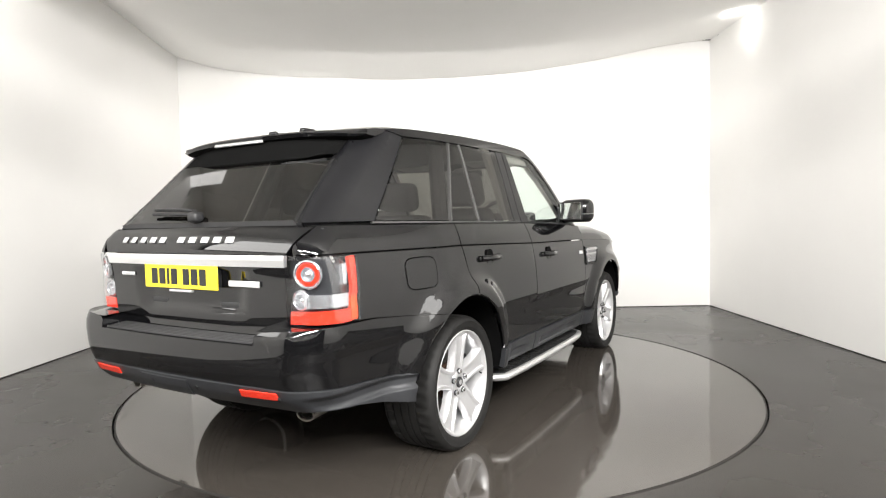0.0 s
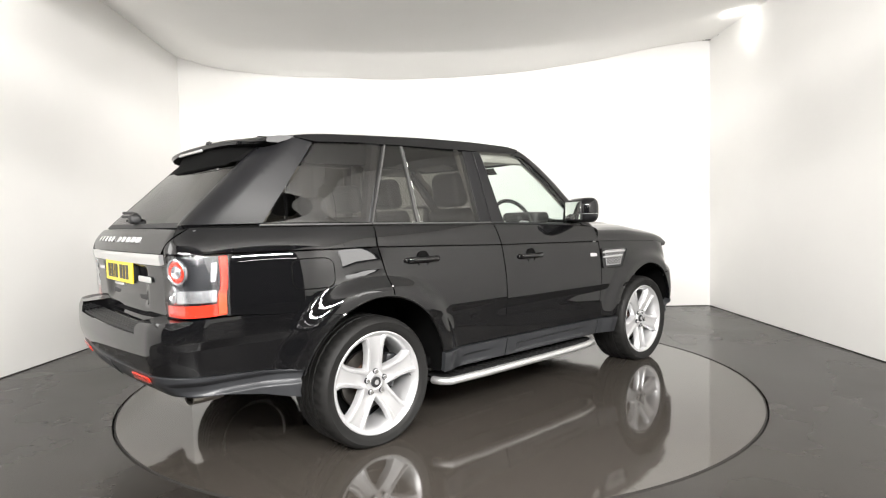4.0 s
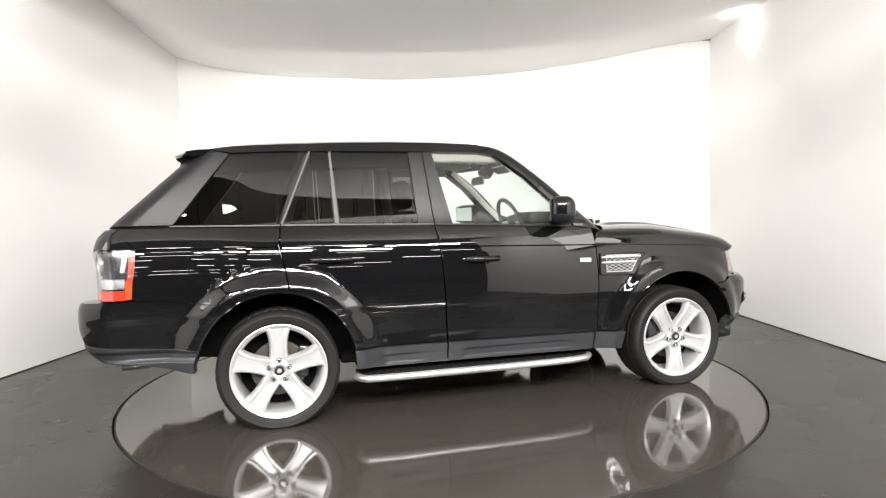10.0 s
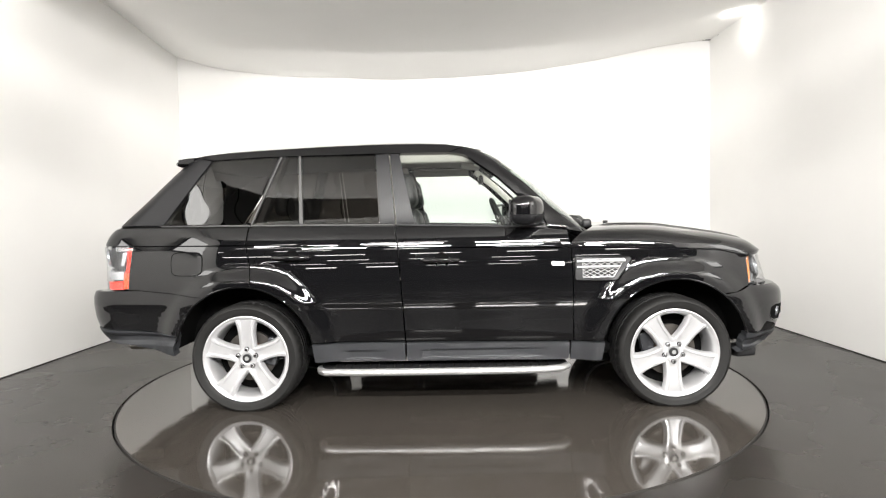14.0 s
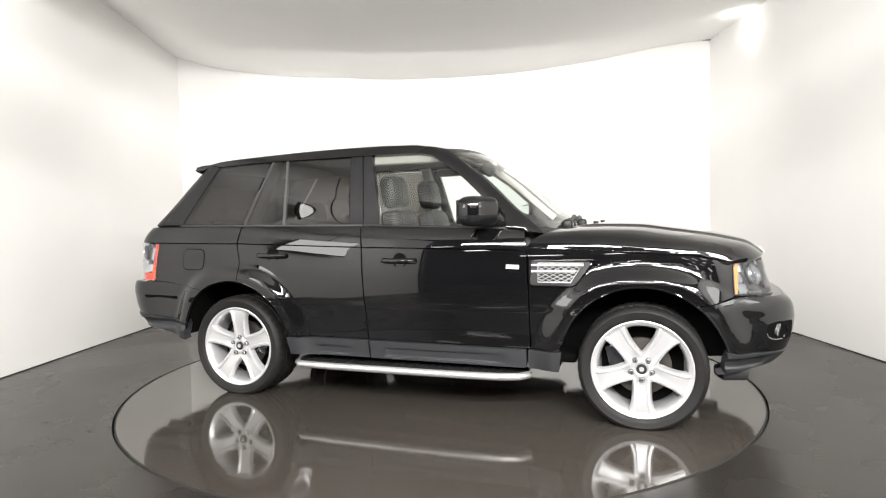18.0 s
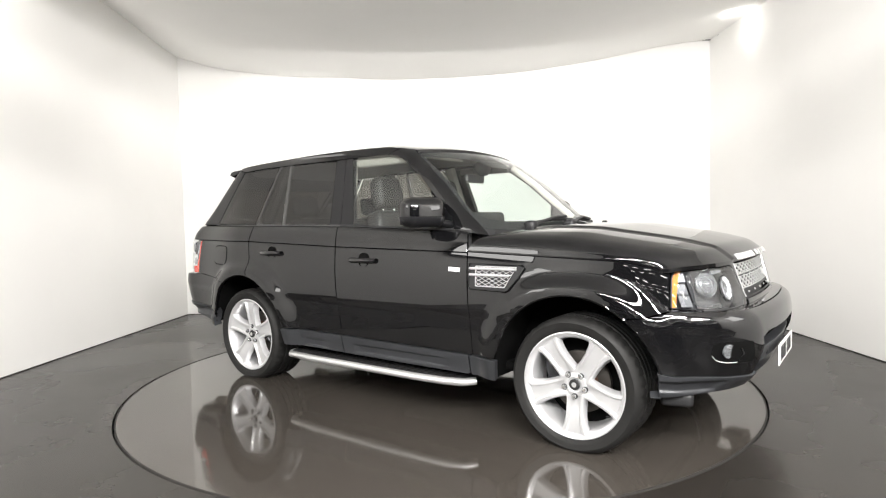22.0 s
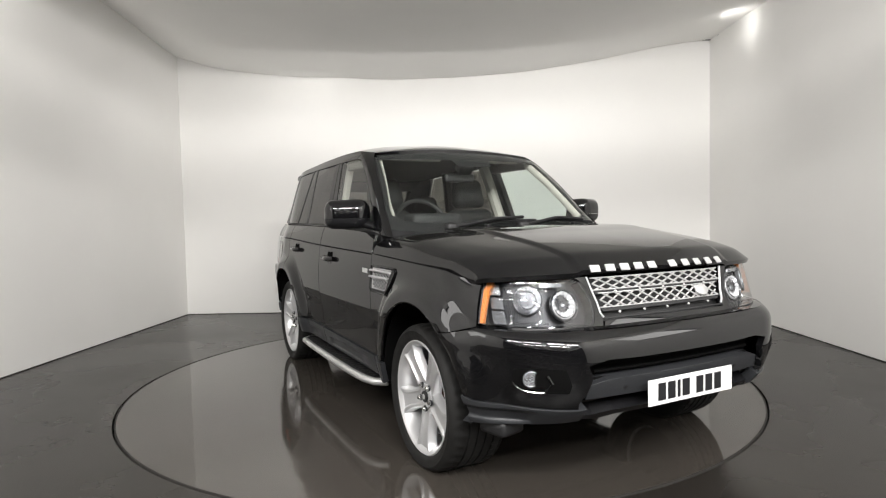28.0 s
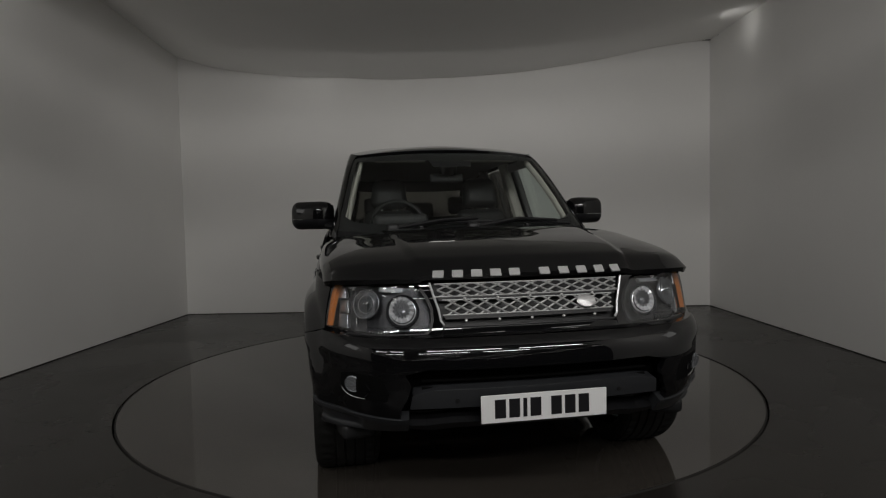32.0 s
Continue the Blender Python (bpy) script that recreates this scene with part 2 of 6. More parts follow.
# the gap round the table drawn as a ring, its shade in the colour
part("table_edge", lathe([(TABLE_R - 0.010, -0.004), (TABLE_R - 0.009, 0.0015), (TABLE_R - 0.001, 0.0015), (TABLE_R, -0.004), (TABLE_R - 0.001, -0.04), (TABLE_R - 0.009, -0.04)], 160, "z", close=True), GAP_AND_DIRT, turntable, "thin dark ring drawn for the gap round the table")

BACK_L, BACK_R = Vector((-3.423, 3.449, 0)), Vector((3.573, 3.168, 0))
LEAN_L, LEAN_R = 0.0518, 0.0086      # how the side walls close in, metres a metre
FRONT_L, FRONT_R = BACK_L.x - LEAN_L * (BACK_L.y - FRONT), BACK_R.x - LEAN_R * (BACK_R.y - FRONT)
HIGH = 4.0
quad("wall_back", [BACK_L, BACK_R, BACK_R + Vector((0, 0, HIGH)), BACK_L + Vector((0, 0, HIGH))], WALL, 0.12, label="bright white painted back wall of the studio")
quad("wall_left", [(FRONT_L, FRONT, 0), BACK_L, BACK_L + Vector((0, 0, HIGH)), (FRONT_L, FRONT, HIGH)], WALL, 0.12, label="white painted side wall with a panel joint")
quad("wall_right", [BACK_R, (FRONT_R, FRONT, 0), (FRONT_R, FRONT, HIGH), BACK_R + Vector((0, 0, HIGH))], WALL, 0.12, label="white painted side wall with a panel joint")


def seam(x, y, nx, name="panel_joint"):
    bm = rbox(0.002, 0.007, 3.9, pose(x + nx * 0.001, y, 1.96), 0)
    tagged(finish(bm, name, WALL, smooth=False), "fine raised joint between wall panels", "", "", "structure")


seam(-3.575, 0.62, 1)
seam(3.569, 0.88, -1)

# thin dark joint where the walls meet the floor
for a, b in (((FRONT_L, FRONT), BACK_L.xy), (BACK_L.xy, BACK_R.xy), (BACK_R.xy, (FRONT_R, FRONT))):
    a, b = Vector((*a, 0)), Vector((*b, 0))
    d = (b - a)
    mid = (a + b) / 2
    inward = Vector((-mid.x, -mid.y - 1, 0)).normalized()
    ang = math.atan2(d.y, d.x)
    nrm = Vector((-math.sin(ang), math.cos(ang), 0))
    if nrm.dot(inward) < 0:
        nrm = -nrm
    m = Matrix.Translation(mid + nrm * 0.004 + Vector((0, 0, 0.004))) @ Matrix.Rotation(ang, 4, "Z")
    tagged(finish(rbox(d.length - 0.02, 0.008, 0.008, m, 0), "baseboard", GAP_AND_DIRT, smooth=False), "thin dark joint at the foot of the wall", "", "", "structure")

# the ceiling: a sheet that sags between the side walls
EDGE = curve((-3.75, 3.50), (-3.42, 3.455), (-3.20, 3.38), (-2.89, 3.28), (-2.40, 3.205), (-2.0, 3.165), (-1.26, 3.11), (-0.45, 3.07), (0.23, 3.072), (0.98, 3.11),
             (1.73, 3.19), (2.45, 3.30), (3.05, 3.41), (3.58, 3.455))


def build_ceiling():
    bm = bmesh.new()
    nx, ny = 48, 24
    grid = []
    for j in range(ny + 1):
        v = j / ny
        row = []
        for i in range(nx + 1):
            u = i / nx
            yb = BACK_L.y + (BACK_R.y - BACK_L.y) * u - 0.015
            y = EDGE_Y + (yb - EDGE_Y) * v
            xl = BACK_L.x - LEAN_L * (BACK_L.y - y)
            x = xl + (BACK_R.x - LEAN_R * (BACK_R.y - y) - xl) * u
            z = EDGE(x) + 0.082 * (1 - v) + 0.11 * smooth01((-x - 2.3) / 1.1) * smooth01((3.45 - y) / 1.7) + 0.012 * noise.noise((x * 1.3, y * 0.9, 0))
            row.append(bm.verts.new((x, y, z)))
        grid.append(row)
    for j in range(ny):
        for i in range(nx):
            bm.faces.new((grid[j][i], grid[j][i + 1], grid[j + 1][i + 1], grid[j + 1][i]))
    geom = bmesh.ops.extrude_face_region(bm, geom=bm.faces[:])
    bmesh.ops.translate(bm, vec=(0, 0, 0.03), verts=[g for g in geom["geom"] if isinstance(g, bmesh.types.BMVert)])
    tagged(finish(bm, "ceiling", CEIL), "off-white sheet ceiling sagging between the walls", "", "", "structure")


build_ceiling()

# the hall behind the camera, seen in the car's paint
quad("shed_wall_left", [(-9, -26, 0), (-9, 4.2, 0), (-9, 4.2, 5.5), (-9, -26, 5.5)], SHED, 0.1, label="grey wall of the hall outside the studio")
quad("shed_wall_right", [(9, 4.2, 0), (9, -26, 0), (9, -26, 5.5), (9, 4.2, 5.5)], SHED, 0.1, label="grey wall of the hall outside the studio")
quad("shed_wall_end", [(9, -26, 0), (-9, -26, 0), (-9, -26, 5.5), (9, -26, 5.5)], SHED, 0.1, label="grey end wall of the hall outside the studio")
quad("shed_ceiling", [(-9, -26, 5.5), (-9, 4.2, 5.5), (9, 4.2, 5.5), (9, -26, 5.5)], SHED_CEIL, 0.1, label="pale ceiling of the hall outside the studio")
quad("shed_wall_inner", [(-9, -5.35, 0), (-3.85, -5.35, 0), (-3.85, -5.35, 5.5), (-9, -5.35, 5.5)], SHED, 0.1, label="outer face of the studio")
quad("shed_wall_inner", [(3.7, -5.35, 0), (9, -5.35, 0), (9, -5.35, 5.5), (3.7, -5.35, 5.5)], SHED, 0.1, label="outer face of the studio")
quad("shed_header", [(-3.85, -5.35, 4.9), (3.7, -5.35, 4.9), (3.7, -5.35, 5.5), (-3.85, -5.35, 5.5)], SHED, 0.1, label="panel over the studio's opening")
quad("shed_wall_back", [(-9, 4.2, 0), (9, 4.2, 0), (9, 4.2, 5.5), (-9, 4.2, 5.5)], SHED, 0.1, label="grey hall wall behind the studio")
# housings of the studio lamps
for m, lx, ly in TUBE_POSES:
    box = tagged(finish(rbox(lx + 0.06, ly + 0.06, 0.05, m @ pose(0, 0, 0.040), 0.01), "studio_lamp", SHED), "long lamp housing hung above the camera", "lamp", "lamps of the studio")
    p = m @ Vector((0, 0, 0.06))
    part("lamp_rod", tube([tuple(p), (p.x, p.y, max(p.z + 0.1, EDGE(max(-3.7, min(3.5, p.x))) + 0.10 * (1 - (p.y - FRONT) / 9.5)) if p.y > EDGE_Y else 5.5)], 0.012, 6), SHED, box)
# dark cracks where the ceiling sheet meets the far corner
for a, b in (((3.22, 3.165, 3.455), (3.57, 3.145, 3.452)), ((3.575, 2.95, 3.452), (3.585, 2.70, 3.462)), ((-3.435, 3.46, 3.435), (-3.40, 3.485, 3.430))):
    bm = tube([a, ((a[0] + b[0]) / 2, (a[1] + b[1]) / 2, (a[2] + b[2]) / 2 + 0.004), b], 0.006, 6)
    tagged(finish(bm, "ceiling_gap", GAP_AND_DIRT), "dark crack between ceiling sheet and wall", "", "", "structure")
# strip lamps of the hall
def strip_lamp(x, y, z, length=1.5):
    base = tagged(finish(rbox(length, 0.14, 0.05, pose(0, 0, 0.05), 0.01), "strip_lamp", SHED), "long white tube lamp hung from the hall ceiling", "lamp", "tube lamps of the hall")
    part("tube", tube([(-length / 2 + 0.03, 0, 0.01), (length / 2 - 0.03, 0, 0.01)], 0.055, flat=0.5), TUBE, base, "glowing tube")
    for rx in (-0.5, 0.5):
        part("lamp_rod", tube([(rx, 0, 0.06), (rx, 0, 1.08)], 0.012, 6), SHED, base)
    base.matrix_world = pose(x, y, z)
    return base


lamp0 = strip_lamp(-7.0, -9.0, 4.42)
for iy, yy in enumerate((-9.0, -7.1, -11.5, -14.0, -17.0, -20.5, -24.0)):
    for ix, xx in enumerate((-7.0, -4.2, -1.4, 1.4, 4.2, 7.0)):
        if iy or ix:
            copy_thing(lamp0, pose(xx + (0.4 if iy % 2 else 0), yy, 4.42))

# ---- the car: x forward, y to its left, z up, its own origin between the wheels on the ground ----
DZ = -0.012
HUB_X, HUB_Z = 1.3725, 0.387
ARCH = 0.462


def zm(z):
    """Design height to height over the ground."""
    return 1.02 * z - 0.045


def xm(x):
    """Design station to station along the car."""
    k = 1 - smooth01((-x - 1.85) / 0.3)
    return x + (0.020 * x + 0.008) * k


car = tagged(new("car"), "glossy black four-wheel-drive car on the turntable", "car")
car.matrix_world = pose(0, 0, 0)


class Shell:
    """A closed outline in plan at each height: sides, rounded corners and bowed ends."""
    def __init__(s, W, XF, XR, front, rear, taper, tx):
        s.W, s.XF, s.XR, s.front, s.rear, s.taper, s.tx = W, XF, XR, front, rear, taper, tx

    def end(s, x, y, z, fi):
        """Taper and flare, given a point of the plain outline; fi tells how far it faces sideways."""
        y -= (s.taper * smooth01((-x - s.tx) / 0.75) + 0.045 * max(0.0, x - 1.2) ** 2) * y / s.W(z)
        if fi > 0:
            y += flare(x, z) * fi
        return x, y

    def side(s, x, z):
        """The point at x on the side; past the corners x runs on round them."""
        w = s.W(z)
        bf, rx, ry = s.front
        br, qx, qy = s.rear
        cf, cr = s.XF(z) - bf - rx, s.XR(z) + br + qx
        if x > cf:
            return s.front_at(w - ry + ry * (math.pi / 2 - min((x - cf) / rx, math.pi / 2)), z)
        if x < cr:
            return s.rear_at(w - qy + qy * (math.pi / 2 - min((cr - x) / qx, math.pi / 2)), z)
        a, b = s.end(x, w, z, 1.0)
        return Vector((a, -b, zm(z)))

    def _round(s, q, z, bow, rx, ry, x_end, sign):
        w = s.W(z)
        c = x_end - sign * (bow + rx)
        if q <= w - ry:
            x, y, fi = x_end - sign * bow * (q / w) ** 2, q, 0.0
        else:
            phi = math.pi / 2 - (q - (w - ry)) / ry
            if phi < 0:
                x, y, fi = c + sign * phi * rx, w, 1.0
            else:
                y = w - ry + ry * math.cos(phi)
                x, fi = c + sign * (rx * math.sin(phi) + bow * (1 - (y / w) ** 2)), math.cos(phi)
        return s.end(x, y, z, fi)

    def front_at(s, q, z):
        a, b = s._round(abs(q), z, *s.front, s.XF(z), 1)
        return Vector((a, -b if q >= 0 else b, zm(z)))

    def rear_at(s, q, z):
        a, b = s._round(abs(q), z, *s.rear, s.XR(z), -1)
        return Vector((a, -b if q >= 0 else b, zm(z)))

    def q_front(s, x, z):
        """How far round the front a side point at x lies."""
        w = s.W(z)
        bf, rx, ry = s.front
        c = s.XF(z) - bf - rx
        return w - ry + ry * (math.pi / 2 - max(-9, min((x - c) / rx, 1.5)))

    def q_rear(s, x, z):
        w = s.W(z)
        br, rx, ry = s.rear
        c = s.XR(z) + br + rx
        return w - ry + ry * (math.pi / 2 - max(-9, min((c - x) / rx, 1.5)))


def st_rear(shell, q, z):
    """The side station of a point round a rear corner."""
    bow, rx, ry = shell.rear
    return (shell.XR(z) + bow + rx - rx * (math.pi / 2 - (q - (shell.W(z) - ry)) / ry), z)


def bonnet_edge(x):
    """Height of the bonnet's lower edge along the side."""
    u = min(1.0, max(0.0, (x - 0.71) / 1.14))
    z = 1.060 - 0.045 * u
    return z + (0.985 - z) * smooth01((u - 0.8) / 0.2)


def flare(x, z):
    best = 0.0
    for xw in (-HUB_X, HUB_X):
        r = math.hypot(x - xw, z - HUB_Z)
        best = max(best, 0.046 * (1 - smooth01((r - 0.495) / 0.13)))
    best *= 1 - smooth01((z - 0.86) / 0.14)
    return best


WIDTH = curve((0.28, 0.83), (0.36, 0.855), (0.47, 0.880), (0.60, 0.893), (0.68, 0.900), (0.715, 0.908), (0.73, 0.9115), (0.80, 0.9125), (0.88, 0.9105), (0.96, 0.903), (1.05, 0.890),
              (1.09, 0.882), (1.15, 0.863), (1.20, 0.840), (1.225, 0.826))
BODY = Shell(WIDTH, curve((0.74, 2.147), (0.79, 2.122), (0.85, 2.102), (0.92, 2.082), (0.98, 2.067), (1.05, 2.037), (1.22, 1.937)),
             curve((0.74, -2.36), (0.85, -2.373), (1.0, -2.380), (1.06, -2.390), (1.10, -2.398), (1.16, -2.385), (1.20, -2.360), (1.225, -2.335)),
             (0.08, 0.38, 0.335), (0.030, 0.13, 0.13), 0.098, 1.50)
BUMPER = Shell(WIDTH, curve((0.28, 2.047), (0.40, 2.137), (0.48, 2.202), (0.60, 2.236), (0.66, 2.240), (0.70, 2.2355), (0.745, 2.221), (0.775, 2.190), (0.80, 2.137)),
               curve((0.36, -2.23), (0.45, -2.365), (0.55, -2.462), (0.68, -2.500), (0.77, -2.497), (0.82, -2.48), (0.86, -2.445)),
               (0.09, 0.38, 0.335), (0.045, 0.19, 0.18), 0.085, 1.50)
UPPER = Shell(curve((1.18, 0.834), (1.225, 0.814), (1.40, 0.768), (1.55, 0.730), (1.65, 0.702), (1.70, 0.684), (1.76, 0.655)),
              curve((1.12, 0.995), (1.18, 0.925), (1.313, 0.775), (1.489, 0.580), (1.649, 0.365), (1.70, 0.275), (1.74, 0.18)),
              curve((1.18, -2.36), (1.22, -2.33), (1.39, -2.15), (1.605, -1.91), (1.70, -1.79), (1.74, -1.715)),
              (0.14, 0.10, 0.12), (0.03, 0.12, 0.12), 0.094, 1.50)
ROOF_Z = curve((-1.95, 1.66), (-1.7, 1.687), (-1.5, 1.703), (-1.15, 1.719), (-0.79, 1.731), (-0.43, 1.735), (-0.065, 1.727), (0.06, 1.714), (0.3, 1.695))


def inset(poly, d):
    """The outline moved inwards by d."""
    n = len(poly)
    area2 = sum(poly[i][0] * poly[(i + 1) % n][1] - poly[(i + 1) % n][0] * poly[i][1] for i in range(n))
    s = 1 if area2 > 0 else -1
    out = []
    for i in range(n):
        p, a, b = Vector(poly[i]), Vector(poly[i - 1]), Vector(poly[(i + 1) % n])
        e0, e1 = (p - a).normalized(), (b - p).normalized()
        n0, n1 = Vector((-e0.y, e0.x)) * s, Vector((-e1.y, e1.x)) * s
        k = n0 + n1
        k = k / max(0.35, k.length_squared / 2) if k.length > 1e-6 else n0
        out.append(tuple(p + k * d))
    return out


def panel_mesh(poly, fmap, du=0.026, dv=0.022, depth=0.018, off=0.0, gap=0.002, mirror=False, chamfer=0.0018, stations=False):
    """A panel cut from a surface: the outline poly in the surface's two parameters, with rolled edges."""
    if gap:
        poly = inset(poly, gap)
    bm = bmesh.new()
    bm.faces.new([bm.verts.new((u, v, 0)) for u, v in poly])
    us, vs = [p[0] for p in poly], [p[1] for p in poly]
    for axis, lo, hi, step in ((0, min(us), max(us), du), (1, min(vs), max(vs), dv)):
        k = max(1, int(round((hi - lo) / step)))
        for i in range(1, k):
            c = [0, 0, 0]
            nn = [0, 0, 0]
            c[axis], nn[axis] = lo + (hi - lo) * i / k, 1
            bmesh.ops.bisect_plane(bm, geom=bm.verts[:] + bm.edges[:] + bm.faces[:], dist=1e-6, plane_co=c, plane_no=nn)
    bm.verts.index_update()
    pos, nor = [], []
    e = 0.002
    for v in bm.verts:
        u, w = v.co.x, v.co.y
        p = fmap(u, w)
        a = fmap(u + e, w) - fmap(u - e, w)
        b = fmap(u, w + e) - fmap(u, w - e)
        n = a.cross(b)
        n = n.normalized() if n.length > 1e-12 else Vector((0, 0, 1))
        pos.append(p)
        nor.append(n)
    # outward: away from the car's middle line
    mid = Vector((0, 0, 0))
    for p in pos:
        mid += p
    mid /= len(pos)
    ref = Vector((mid.x - max(-1.2, min(0.9, mid.x)), mid.y * 1.3, (mid.z - 1.0) * 0.5))
    tot = Vector((0, 0, 0))
    for n in nor:
        tot += n
    sg = 1 if tot.dot(ref) >= 0 else -1
    nor = [n * sg for n in nor]
    verts = [p + n * off for p, n in zip(pos, nor)]
    normals = list(nor)
    faces, fn = [], []
    for f in bm.faces:
        ids = [v.index for v in f.verts]
        c = Vector((0, 0, 0))
        for i in range(len(ids)):
            c += verts[ids[i]].cross(verts[ids[(i + 1) % len(ids)]])
        if c.dot(nor[ids[0]]) < 0:
            ids.reverse()
        faces.append(ids)
        fn.append(None)
    ring = {}
    for ed in bm.edges:
        if len(ed.link_faces) == 1:
            a, b = ed.verts
            for v in (a, b):
                ring.setdefault(v.index, []).append((a.index, b.index))
    inner = {}
    for i in ring:
        inner[i] = len(verts)
        verts.append(verts[i] - nor[i] * chamfer * 0.9)
        normals.append(nor[i])
        inner[(i, 1)] = len(verts)
        verts.append(verts[i] - nor[i] * depth)
        normals.append(nor[i])
    done = set()
    for ids in faces[:]:
        for k in range(len(ids)):
            a, b = ids[k], ids[(k + 1) % len(ids)]
            if a in ring and ((a, b) in ring[a] or (b, a) in ring[a]) and (a, b) not in done:
                done.add((a, b))
                side_n = (verts[b] - verts[a]).cross(nor[a]).normalized()
                faces.append([b, a, inner[a], inner[b]])
                fn.append((nor[a] + side_n).normalized())
                faces.append([inner[b], inner[a], inner[(a, 1)], inner[(b, 1)]])
                fn.append(side_n)
    bm.free()
    if mirror:
        verts = [Vector((p.x, -p.y, p.z)) for p in verts]
        normals = [Vector((n.x, -n.y, n.z)) for n in normals]
        fn = [n and Vector((n.x, -n.y, n.z)) for n in fn]
        faces = [f[::-1] for f in faces]
    return verts, faces, normals, fn


SIDE_MAPS = [BODY.side, UPPER.side]


def panel(name, poly, fmap, mat, parent, label="", both=False, pieces=None, **kw):
    """A panel as a part; pieces: further outlines in the same mesh. both: one for each side of the car, right first."""
    made = []
    for mirror in ((False, True) if both else (False,)):
        V, F, LN = [], [], []
        for pl in (pieces or [poly]):
            if fmap in SIDE_MAPS or kw.get('stations'):
                pl = [(xm(a), b) for a, b in pl]
            v, f, n, fn = panel_mesh(pl, fmap, mirror=mirror, **kw)
            o = len(V)
            V += v
            for ids, flat in zip(f, fn):
                F.append([i + o for i in ids])
                LN += [tuple(flat)] * len(ids) if flat else [tuple(n[i]) for i in ids]
        me = bpy.data.meshes.new(name)
        me.from_pydata([tuple(v) for v in V], [], F)
        me.polygons.foreach_set("use_smooth", [True] * len(me.polygons))
        me.normals_split_custom_set(LN)
        me.materials.append(mat)
        ob = new(name, me)
        if parent:
            ob.parent = parent[len(made)] if isinstance(parent, list) else parent
        if label:
            ob["label"] = label
        made.append(ob)
    return made if both else made[0]


def arc(cx, a0, a1, n=10, r=ARCH):
    """Points on a wheel arch in x, z, angles in degrees from forwards, upwards."""
    return [((cx + r * math.cos(radians(a0 + (a1 - a0) * i / n)) - 0.008) / 1.02, HUB_Z + r * math.sin(radians(a0 + (a1 - a0) * i / n))) for i in range(n + 1)]


def arch_x(z, cx, ahead, r=ARCH):
    d = math.sqrt(max(0.0, r * r - (z - HUB_Z) ** 2))
    return cx + (d if ahead else -d)


CREASE = curve((-2.4, 1.108), (-1.34, 1.101), (-0.37, 1.070), (0.70, 1.048), (1.75, 1.012))
BELT = curve((-2.3, 1.232), (-1.316, 1.220), (-0.48, 1.208), (0.365, 1.184), (0.75, 1.162))


